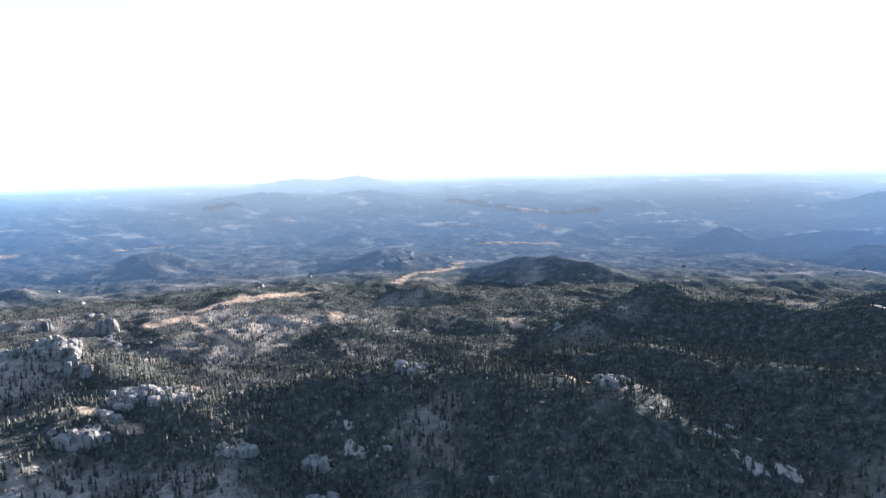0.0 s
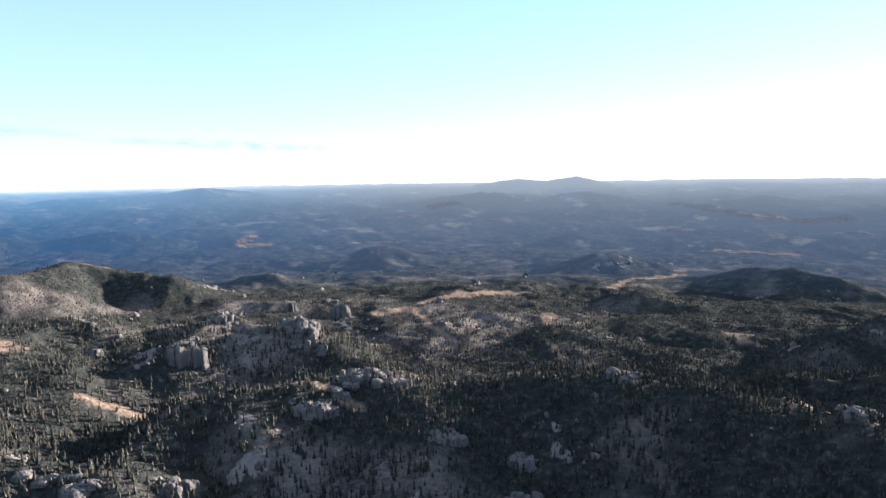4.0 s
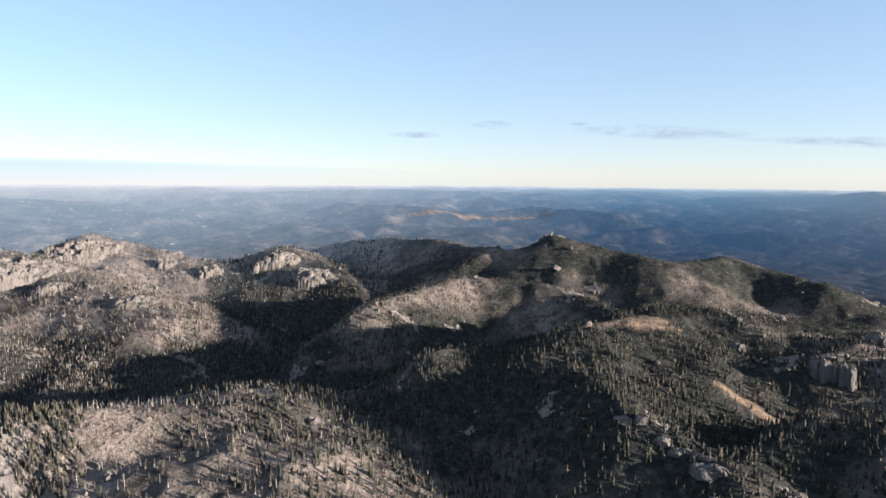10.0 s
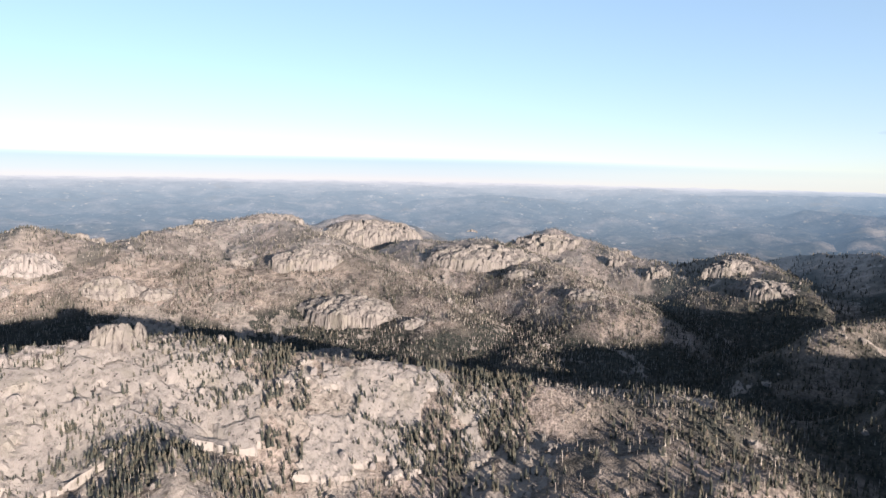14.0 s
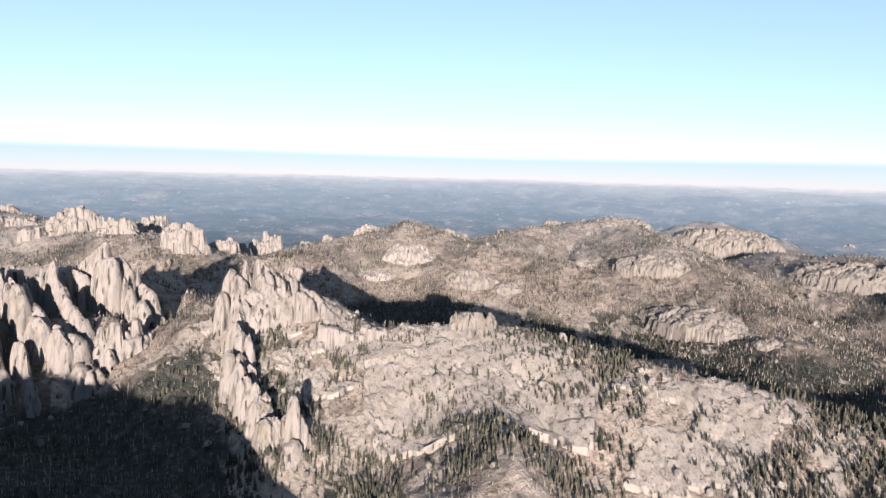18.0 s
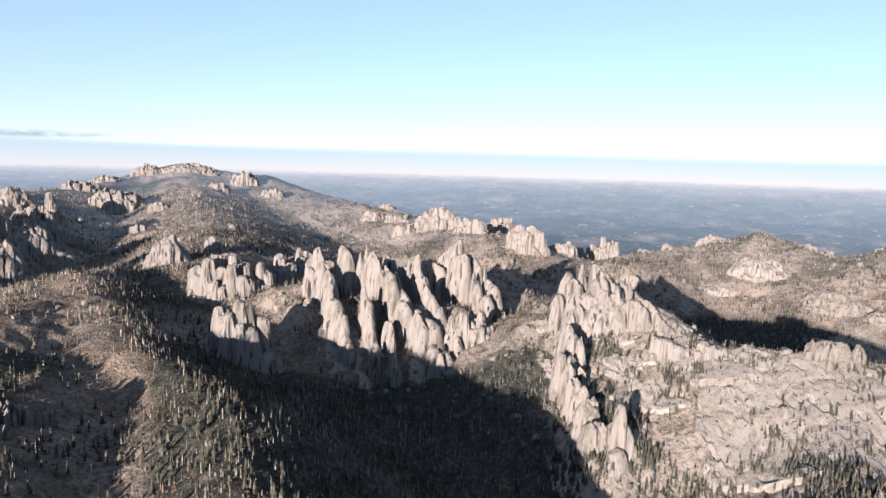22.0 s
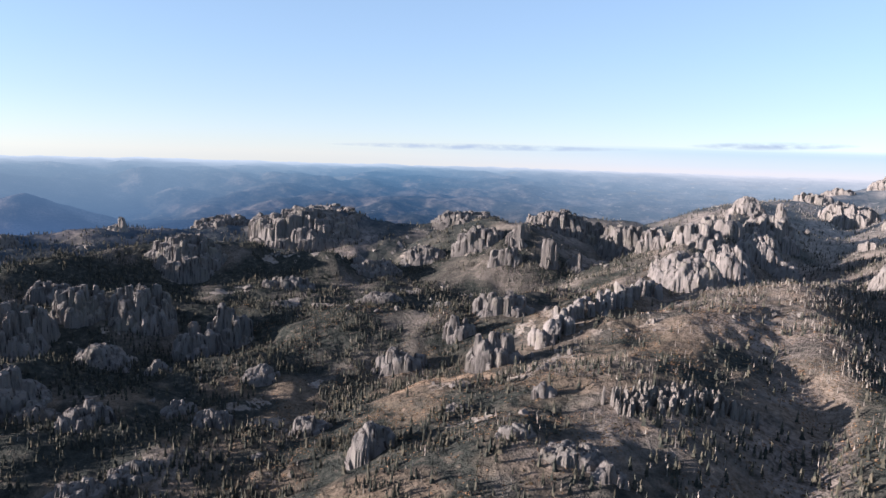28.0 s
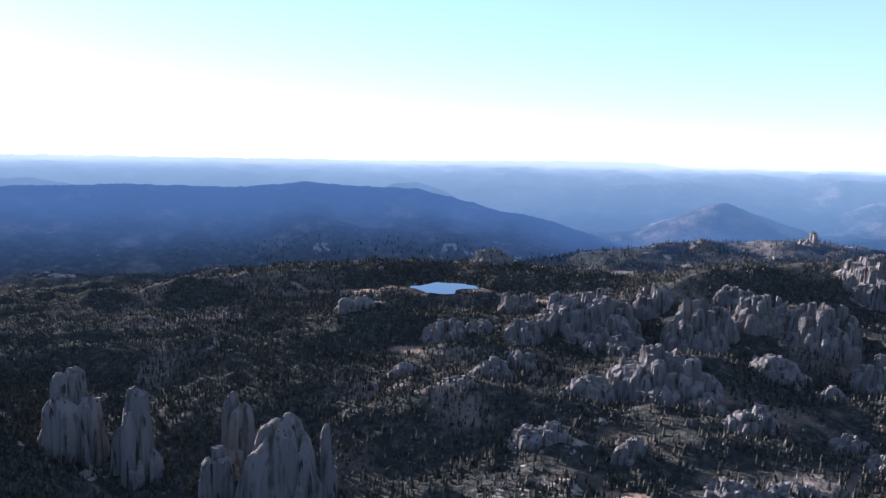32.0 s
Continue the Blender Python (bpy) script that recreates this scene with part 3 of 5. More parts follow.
def ring_sheet(name, radii, mat):
    a = np.linspace(0, 2 * np.pi, AROUND, endpoint=False)
    rr, aa = np.meshgrid(radii, a, indexing="ij")
    x, y = -np.sin(aa) * rr, np.cos(aa) * rr
    h = heights(x, y)
    dr = np.gradient(h, axis=0) / np.gradient(rr, axis=0)
    da = (np.roll(h, -1, 1) - np.roll(h, 1, 1)) / (2 * rr * (a[1] - a[0]))
    grass, rock, dead = cover(x, y, h, np.hypot(dr, da))
    head = np.degrees(aa) % 360
    lush = np.interp(head, [0, 16, 28, 48, 60, 80, 95, 125, 155, 175, 190, 205, 220, 240, 255, 360], [1.35, 1.15, 1.0, 1.0, 1.0, 0.7, 0.15, 0.08, 0.08, 0.34, 0.66, 0.98, 1.25, 1.32, 1.38, 1.5])
    lush = lush + (1.05 - lush) * ramp(rr, 2400, 3000)
    # shade of the south-eastern valley put into darker ground colour
    lush = np.maximum(lush, 1.45 * ramp(head, 36, 44) * (1 - ramp(head, 66, 76)) * (1 - ramp(rr, 1180, 1320)))
    lush = np.maximum(lush, 1.5 * ramp(rr, 1400, 1750) * (1 - ramp(head, 45, 62) * (1 - ramp(head, 300, 315))))
    # gully shade painted as dark ground, on top of its real woods
    gully = ramp(head, 150, 156) * (1 - ramp(head, 184, 188)) * (1 - ramp(rr, 880, 960))
    lush = np.maximum(lush, 1.6 * gully)
    # low valley floors: real woods and painted shade together
    lush = np.maximum(lush, 1.55 * ramp(-h, 5, 45) * (rr < 2300))
    woods = np.clip(lush * 0.85 + 0.6 * fbm(x, y, 110, 4, 33), 0, 1)
    i = np.arange(len(radii) * AROUND).reshape(len(radii), AROUND)
    j = np.roll(i, -1, 1)
    faces = np.stack([i[:-1], i[1:], j[1:], j[:-1]], -1).reshape(-1, 4)
    me = array_mesh(name, np.stack([x, y, h], -1).reshape(-1, 3), faces, mat, True)
    speckled = 0.12 + 0.88 * ramp(head, 62, 95) * (1 - ramp(head, 205, 235))
    # extra thickness of the painted haze, by heading and distance
    added_haze = 0.50 * ramp(head, 225, 250) * (1 - ramp(head, 306, 345)) * ramp(rr, 2250, 2750) * (1 - 0.75 * ramp(rr, 2950, 3350)) * (1 - ramp(rr, 3600, 4200)) + 0.20 * np.maximum(1 - ramp(head, 40, 70), ramp(head, 306, 345)) * ramp(rr, 1780, 2300) * (1 - ramp(rr, 3000, 4000)) + 0.05 * ramp(head, 75, 100) * (1 - ramp(head, 200, 225)) * ramp(rr, 2250, 2600) * (1 - ramp(rr, 3600, 4300))
    for key, v in (("meadow", grass), ("rock", rock), ("woods", woods), ("speckled", speckled), ("added_haze", added_haze), ("westward", 0.85 * ramp(head, 218, 242) * (1 - ramp(head, 306, 340)))):
        me.attributes.new(key, "FLOAT", "POINT").data.foreach_set("value", v.astype(np.float32).ravel())
    return new(name, me)


ground = tagged(ring_sheet("ground", inner, GROUND), "brown and grey mountain ground of soil, grass and granite", "ground", kind="structure")
far_country = tagged(ring_sheet("backdrop", outer, DISTANCE), "wooded hills and plains out to the horizon with painted blue haze", "distance", kind="structure")

# ---- the lake ----
a = np.linspace(0, 2 * np.pi, 160, endpoint=False)
reach, wet = np.full(160, 10.0), np.full(160, True)
for step in np.linspace(10, 140, 131):
    inside = lake_reach(LAKE[0] + np.cos(a) * step, LAKE[1] + np.sin(a) * step) < 1.28
    wet = wet & inside
    reach = np.where(wet, step, reach)
bm = bmesh.new()
bm.faces.new([bm.verts.new((LAKE[0] + math.cos(t) * s, LAKE[1] + math.sin(t) * s, 0.0)) for t, s in zip(a, reach)])
me = bpy.data.meshes.new("water")
bm.to_mesh(me), bm.free()
me.materials.append(water)
tagged(new("water", me), "small still mountain lake that mirrors the pale sky", "lake", kind="structure")


# ---- trees ----
def forest(name, label, x, y, tall, wide, sides, tiers, mat, seed):
    """Many small conifers as one mesh: stacked ragged cones on the ground."""
    rng = np.random.default_rng(seed)
    z = heights(x, y) - 0.4
    n_trees = len(x)
    verts, faces = [], []
    per = tiers * (sides + 1)
    for k in range(tiers):
        lo, hi = (0.08 + 0.80 * k / tiers), (0.08 + 0.80 * (k + 1) / tiers + (0.12 if k == tiers - 1 else 0.16))
        width = wide * (1 - 0.72 * k / tiers)
        turn = rng.uniform(0, 6.28, n_trees)
        for s in range(sides):
            ang = turn + 6.2832 * s / sides
            w = width * rng.uniform(0.6, 1.25, n_trees)
            verts.append(np.stack([x + np.cos(ang) * w, y + np.sin(ang) * w, z + tall * (lo + rng.uniform(-0.05, 0.05, n_trees))], -1))
        verts.append(np.stack([x + rng.uniform(-0.15, 0.15, n_trees) * wide, y + rng.uniform(-0.15, 0.15, n_trees) * wide, z + tall * min(hi, 1.0)], -1))
        for s in range(sides):
            faces.append((k * (sides + 1) + s, k * (sides + 1) + (s + 1) % sides, k * (sides + 1) + sides))
    v = np.stack(verts, 1).reshape(-1, 3)
    f = (np.array(faces)[None] + (np.arange(n_trees) * per)[:, None, None]).reshape(-1, 3)
    return tagged(new(name, array_mesh(name, v, f, mat)), label, "trees", kind="stuff")


# what the land itself hides from the hovering spot carries few trees
far_steps = 340 * 1.012 ** np.arange(0, 168)
head_steps = np.radians(np.arange(0, 360, 0.5))
rr, aa = np.meshgrid(far_steps, head_steps, indexing="ij")
SKYLINE = np.maximum.accumulate((heights(-np.sin(aa) * rr, np.cos(aa) * rr) - EYE[2]) / rr, axis=0)


def in_sight(x, y, h):
    r, head = np.hypot(x, y), np.degrees(np.arctan2(-x, y)) % 360
    i = np.clip((np.log(r / 340) / math.log(1.012)).astype(int) - 2, 0, 167)
    return ((h + 9 - EYE[2]) / r > SKYLINE[i, (head * 2).astype(int) % 720]) & ((h + 14 - EYE[2]) / r > -0.525)


def wooded(head):
    return np.interp(head % 360, [0, 60, 80, 95, 125, 155, 175, 190, 205, 220, 240, 255, 360], [1.25, 1.15, 0.95, 0.7, 0.5, 0.45, 0.58, 0.44, 0.48, 0.66, 1.0, 1.3, 1.3])


def sow(count, near, far, seed, tries=7):
    """Places for trees between two distances, thicker in the woods, thin on rock and meadow; and the share of dead ones."""
    rng = np.random.default_rng(seed)
    r = np.sqrt(rng.uniform(near ** 2, far ** 2, count * tries))
    head = rng.uniform(-58, 308, count * tries)
    x, y = -np.sin(np.radians(head)) * r, np.cos(np.radians(head)) * r
    h = heights(x, y)
    seen = in_sight(x, y, h) | (rng.uniform(0, 1, len(x)) < 0.08)
    x, y, h, head, r = x[seen], y[seen], h[seen], head[seen], r[seen]
    steep = np.hypot(heights(x + 4, y) - h, heights(x, y + 4) - h) / 4
    grass, rock, dead = cover(x, y, h, steep)
    gully = ramp(head, 150, 156) * (1 - ramp(head, 178, 186)) * (1 - ramp(r, 860, 960))
    lush = np.maximum(np.maximum(wooded(head), ramp(-h, 5, 45)), 1.4 * gully)
    clumps = ramp(head % 360, 196, 206) * (1 - ramp(head % 360, 256, 270))
    thick = np.clip(lush + 0.55 * fbm(x, y, 80, 4, 33) - clumps * (0.25 - 1.3 * fbm(x, y, 55, 3, 37)), 0.06, 1) * (1 - grass) * (1 - 0.62 * rock) * (1 - ramp(steep, 0.8, 1.3))
    east = 1 - ramp(head % 360, 60, 85) * (1 - ramp(head % 360, 270, 300))
    thick = np.where(lake_reach(x, y) < 1.6, 0, thick) * (1 - 0.85 * ramp(r, 1750, 2400)) * (1 - east * ramp(r, 1450, 1950))
    keep = np.nonzero(rng.uniform(0, 1, len(x)) < thick)[0][:count]
    gone = rng.uniform(0, 1, len(keep)) < dead[keep] * np.clip(0.72 + 0.5 * fbm(x[keep], y[keep], 90, 3, 35), 0.1, 0.95)
    return x[keep], y[keep], gone


SCRUB = leaf_material("dry_brush", (0.0, (0.018, 0.019, 0.012)), (0.4, (0.045, 0.036, 0.026)), (0.8, (0.095, 0.070, 0.052)), (1.0, (0.14, 0.105, 0.08)))
for near, far, count, sides, tiers, seed in ((380, 1150, 52000, 4, 3, 1), (1150, 2420, 88000, 3, 2, 2)):
    x, y, gone = sow(count, near, far, seed)
    rng = np.random.default_rng(seed + 50)
    head, r = np.degrees(np.arctan2(-x, y)) % 360, np.hypot(x, y)
    tall = (4.0 + 9.5 * rng.uniform(0, 1, len(x)) ** 1.3) * (1 - 0.5 * ramp(r, 800, 1500) * (1 - ramp(head, 60, 80) * (1 - ramp(head, 285, 305))))
    forest("pine_forest", "dark green ponderosa pines scattered over the slopes", x[~gone], y[~gone], tall[~gone], tall[~gone] * rng.uniform(0.15, 0.25, (~gone).sum()), sides, tiers, PINE, seed)
    forest("dead_timber", "grey standing dead pines bare of needles", x[gone], y[gone], tall[gone] * 0.85, tall[gone] * 0.065, 3, 2, SNAG, seed + 9)
x, y, gone = sow(24000, 380, 1500, 77)
head = np.degrees(np.arctan2(-x, y)) % 360
x, y = x[(head > 80) & (head < 236)], y[(head > 80) & (head < 236)]
forest("brush", "dry brown brush and low scrub on the slopes", x, y, np.random.default_rng(78).uniform(0.6, 1.7, len(x)), np.random.default_rng(79).uniform(0.8, 2.2, len(x)), 4, 1, SCRUB, 80)

# standing dead timber all over the sunlit massif, and more brush on the brown hill
def band(count, near, far, head0, head1, seed, keep_share):
    rng = np.random.default_rng(seed)
    r, head = np.sqrt(rng.uniform(near ** 2, far ** 2, count)), rng.uniform(head0, head1, count)
    x, y = -np.sin(np.radians(head)) * r, np.cos(np.radians(head)) * r
    keep = (fbm(x, y, 45, 3, 36) + keep_share > rng.uniform(0, 1, count)) & in_sight(x, y, heights(x, y))
    return x[keep], y[keep], rng


x, y, rng = band(74000, 1050, 2500, 82, 197, 501, 0.55)
tall = rng.uniform(4, 9, len(x))
forest("dead_timber", "grey dead timber speckling the sunlit massif", x, y, tall, tall * 0.13, 3, 1, SNAG, 502)
x, y, rng = band(42000, 1050, 2450, 78, 196, 511, 0.35)
tall = rng.uniform(4, 10, len(x))
forest("pine_forest", "dark pines scattered through the dead timber", x, y, tall, tall * 0.2, 3, 2, PINE, 512)
HEATH = leaf_material("russet_brush", (0.0, (0.022, 0.020, 0.010)), (0.35, (0.052, 0.036, 0.020)), (0.75, (0.115, 0.072, 0.042)), (1.0, (0.165, 0.108, 0.066)))
x, y, rng = band(60000, 400, 1300, 176, 236, 521, 0.40)
forest("brush", "dry brown brush on the open hill", x, y, rng.uniform(0.5, 1.3, len(x)), rng.uniform(0.8, 2.3, len(x)), 3, 1, HEATH, 522)

# pines in the clefts of the rock wall
rng = np.random.default_rng(404)
head, r = rng.uniform(98, 152, 14000), np.sqrt(rng.uniform(620 ** 2, 930 ** 2, 14000))
x, y = -np.sin(np.radians(head)) * r, np.cos(np.radians(head)) * r
inside = np.nonzero(fbm(x, y, 60, 4, 88, 0.7) + 0.15 * rng.normal(0, 1, len(x)) > 0.22)[0][:4200]
tall = rng.uniform(6, 13, len(inside))
forest("cliff_pines", "clumps of dark pines in clefts of the pale rock wall", x[inside], y[inside], tall, tall * 0.19, 5, 3, PINE, 89)


# ---- rocks ----
def part(name, data, parent, place=None, label="", mat=None):
    ob = new(name, data)
    ob.parent = parent
    if mat is not None:
        ob.material_slots[0].link, ob.material_slots[0].material = "OBJECT", mat
    if place is not None:
        ob.matrix_basis = place
    if label:
        ob["label"] = label
    return ob


def pillar_mesh(seed, sides=18, rings=9, taper=0.3, crown=0.2, boxy=4.0, flutes=3, tilt=0.25, blunt=0.4):
    """A joint-bound granite column one unit tall and wide: squarish plan, upright flutes, ledges, a blunt broken top."""
    rng = np.random.default_rng(seed)
    grooves = rng.uniform(0, 2 * np.pi, flutes)
    deep = rng.uniform(0.10, 0.30, flutes)
    twist, lean, slant = rng.uniform(0, 6.28), rng.uniform(-0.07, 0.07, 2), rng.uniform(-tilt, tilt, 2)
    shift = np.cumsum(rng.normal(0, 0.018, (rings, 2)), 0)
    step = np.cumsum(rng.uniform(0, 1, rings) < 0.3) * rng.uniform(0.02, 0.05)
    bulge = rng.uniform(0.92, 1.08, sides)
    split = rng.uniform(0, 6.28)
    verts = []
    for j in range(rings):
        v = (j / (rings - 1)) ** 0.85
        cap = 1.0 if v < 1 - crown else max(blunt ** 2, 1 - ((v - 1 + crown) / crown) ** 2.6) ** 0.5
        for s in range(sides):
            t = 2 * np.pi * s / sides
            q = t + twist
            r = (abs(math.cos(q)) ** boxy + abs(math.sin(q)) ** boxy) ** (-1 / boxy) * 0.86
            for g, dg in zip(grooves, deep):
                gap = abs((t - g + 0.25 * math.sin(4 * v + g) + np.pi) % (2 * np.pi) - np.pi)
                r *= 1 - dg * math.exp(-(gap / 0.16) ** 2) * (0.5 + 0.5 * v)
            r *= (1 - taper * v) * cap * (1 - step[j]) * bulge[s] * rng.uniform(0.95, 1.05)
            x, y = 0.5 * r * math.cos(t) + lean[0] * v + shift[j][0], 0.5 * r * math.sin(t) + lean[1] * v + shift[j][1]
            drop = (slant[0] * x + slant[1] * y) * v + (0.10 * v if math.cos(t - split) > 0.35 else 0)
            verts.append((x, y, v * 0.97 - drop * 0.8 + rng.uniform(-0.012, 0.012)))
    verts.append((lean[0] + shift[-1][0], lean[1] + shift[-1][1], 0.985))
    faces = []
    for j in range(rings - 1):
        for s in range(sides):
            a, b = j * sides + s, j * sides + (s + 1) % sides
            faces += [(a, b, b + sides), (a, b + sides, a + sides)]
    top = (rings - 1) * sides
    faces += [(top + s, top + (s + 1) % sides, len(verts) - 1) for s in range(sides)]
    return array_mesh("pillar", verts, faces, ROCK)


NEEDLES = [pillar_mesh(100 + k, 18, 10, 0.42, 0.16, 2.8, 5, 0.5, 0.30) for k in range(14)]
BLOCKS = [pillar_mesh(200 + k, 18, 8, 0.12, 0.14, 4.5, 3, 0.4, 0.62) for k in range(14)]
DOMES = [pillar_mesh(300 + k, 20, 9, 0.10, 0.45, 3.0, 3, 0.4, 0.5) for k in range(14)]


def crag(name, label, category, group, shapes, count, wide, tall, spread, *crest, seed=0, sink=0.25):
    """A rock formation whose pillars stand along a crest of (heading, rise of the tops, distance)."""
    rng = np.random.default_rng(seed + int(abs(crest[0][0]) * 37) + count)
    pts = [at(*c) for c in crest]
    if len(pts) == 1:
        pts = pts * 2
    mid = np.mean(pts, 0)
    foot = float(heights(np.array([mid[0]]), np.array([mid[1]]))[0])
    thing = tagged(new(name), label, category, group)
    thing.matrix_basis = pose(mid[0], mid[1], foot)
    t = (np.arange(count) + rng.uniform(0.2, 0.8, count)) / count * (len(pts) - 1)
    k = np.minimum(t.astype(int), len(pts) - 2)
    p = np.array(pts)
    place = p[k] + (p[k + 1] - p[k]) * (t - k)[:, None]
    place[:, 0] += rng.normal(0, spread, count)
    place[:, 1] += rng.normal(0, spread, count)
    low = heights(place[:, 0], place[:, 1])
    for q, z in zip(place, low):
        top = min(q[2] - abs(rng.normal(0, 0.14)) * tall, z + tall * rng.uniform(1.0, 1.4))
        height = max(top - z, tall * rng.uniform(0.22, 0.5))
        w = wide * rng.uniform(0.7, 1.35) * (0.6 + 0.4 * min(1, height / tall))
        m = pose(q[0] - mid[0], q[1] - mid[1], z - foot - sink * height, 0, 0, rng.uniform(0, 360)) @ Matrix.Diagonal((w, w * rng.uniform(0.6, 1.1), height * (1 + sink), 1))
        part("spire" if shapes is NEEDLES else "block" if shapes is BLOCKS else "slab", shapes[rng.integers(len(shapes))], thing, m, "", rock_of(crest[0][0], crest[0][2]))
    return thing


def jointed(px, py, size, seed, wobble=0.25):
    """For places on a plan: which joint-bound block each belongs to, its share of the way to the block's edge, and the open joint."""
    rng = np.random.default_rng(seed)
    x = px + wobble * size * fbm(px, py, size * 1.3, 3, seed % 97)
    y = py + wobble * size * fbm(px, py, size * 1.3, 3, seed % 97 + 50)
    gx, gy = np.meshgrid(np.arange(px.min() - size, px.max() + size * 1.5, size), np.arange(py.min() - size, py.max() + size * 1.5, size))
    gx = (gx + (np.arange(gx.shape[0]) % 2)[:, None] * size * 0.5).ravel()
    gy = gy.ravel()
    gx, gy = gx + rng.uniform(-0.36, 0.36, len(gx)) * size, gy + rng.uniform(-0.36, 0.36, len(gy)) * size
    first, second, own = np.full(px.shape, 1e9), np.full(px.shape, 1e9), np.zeros(px.shape, int)
    for k in range(len(gx)):
        d = np.hypot(x - gx[k], y - gy[k])
        closer = d < first
        second = np.where(closer, first, np.minimum(second, d))
        own = np.where(closer, k, own)
        first = np.where(closer, d, first)
    return own, gx, gy, first / size, ramp((second - first) / size, 0.0, 0.16), rng


def sheet(name, x, y, z, mat):
    i = np.arange(x.size).reshape(x.shape)
    return array_mesh(name, np.stack([x, y, z], -1).reshape(-1, 3), np.stack([i[:-1, :-1], i[:-1, 1:], i[1:, 1:], i[1:, :-1]], -1).reshape(-1, 4), mat)


def tor(name, label, category, heading, rise, far, wide, tall, deep=0.7, size=13.0, uneven=0.35, turn=0.0, shapes=None, group="", proud=0.4, stone=None):
    """A mass of joint-bound granite over an oval plot, stepped down towards its sides, with blocks standing at its foot."""
    seed = int(heading * 31 + far)
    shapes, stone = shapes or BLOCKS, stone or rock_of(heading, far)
    x0, y0, peak = at(heading, rise, far)
    deep = wide * deep
    size = max(size, (wide * deep / 60) ** 0.5)
    fine = max(size / 7.0, far / 760, 1.4)
    u, v = np.meshgrid(np.linspace(-0.62, 0.62, int(1.24 * wide / fine) + 3) * wide, np.linspace(-0.66, 0.66, int(1.32 * deep / fine) + 3) * deep)
    a = radians(heading + turn)
    px, py = math.cos(a) * u - math.sin(a) * v, math.sin(a) * u + math.cos(a) * v
    low = heights(x0 + px, y0 + py)
    base = float(np.median(low))
    peak = min(max(peak, base + proud * tall), base + 1.2 * tall)
    own, gx, gy, inner_way, joint, rng = jointed(u, v, size, seed)
    rough = rng.uniform(0, 1, len(gx))
    smooth = 0.75 if shapes is DOMES else 0.0
    ragged = 1 + 0.35 * fbm(px + x0, py + y0, 0.45 * wide, 3, seed % 89)
    q = ((2 * u / wide) ** 2 + (2 * v / deep) ** 2) * ragged
    site = (2 * gx / wide) ** 2 + (2 * gy / deep) ** 2
    hill = np.clip(1 - q ** (1.2 if smooth else 2.0) * 0.9, -0.6, 1)
    step = np.clip(1 - site ** (1.4 if smooth else 2.2) * 0.7, -0.6, 1)[own]
    top = (0.25 + 0.45 * smooth) * hill + (0.75 - 0.45 * smooth) * step
    top = top * (1 - uneven * (1 - 0.5 * smooth) * rough[own] ** 1.3)
    top = top / top.max()
    lift = base + (peak - base) * top - (0.16 if shapes is NEEDLES else 0.08) * (peak - base) * inner_way ** 2
    lift = lift - (1 - joint) * (0.5 - 0.3 * smooth) * np.maximum(lift - low, 0) * rng.uniform(0.2, 1, len(gx))[own]
    lift = lift + 0.13 * size * fbm(px + x0, py + y0, size * 0.6, 4, 7, 0.6)
    z = np.where(q > 1.35, low - 3, np.maximum(lift, low - 3))
    z[0, :], z[-1, :], z[:, 0], z[:, -1] = low[0, :] - 4, low[-1, :] - 4, low[:, 0] - 4, low[:, -1] - 4
    thing = tagged(new(name), label, category, group)
    thing.matrix_basis = pose(x0, y0, base)
    part("rock_mass", sheet("rock_mass", px, py, z - base, stone), thing)
    count = 6 if tall > 40 else 4
    for t in rng.uniform(0, 6.28, count):
        bu, bv = 0.5 * wide * math.cos(t) * rng.uniform(0.75, 1.05), 0.5 * deep * math.sin(t) * rng.uniform(0.75, 1.05)
        bx, by = math.cos(a) * bu - math.sin(a) * bv, math.sin(a) * bu + math.cos(a) * bv
        ground_z = float(heights(np.array([x0 + bx]), np.array([y0 + by]))[0])
        h, w = tall * rng.uniform(0.15, 0.42), size * rng.uniform(0.5, 1.1)
        part("block", shapes[rng.integers(len(shapes))], thing, pose(bx, by, ground_z - base - 0.25 * h, 0, 0, rng.uniform(0, 360)) @ Matrix.Diagonal((w, w * rng.uniform(0.7, 1.1), h * 1.25, 1)), "", stone)
    return thing


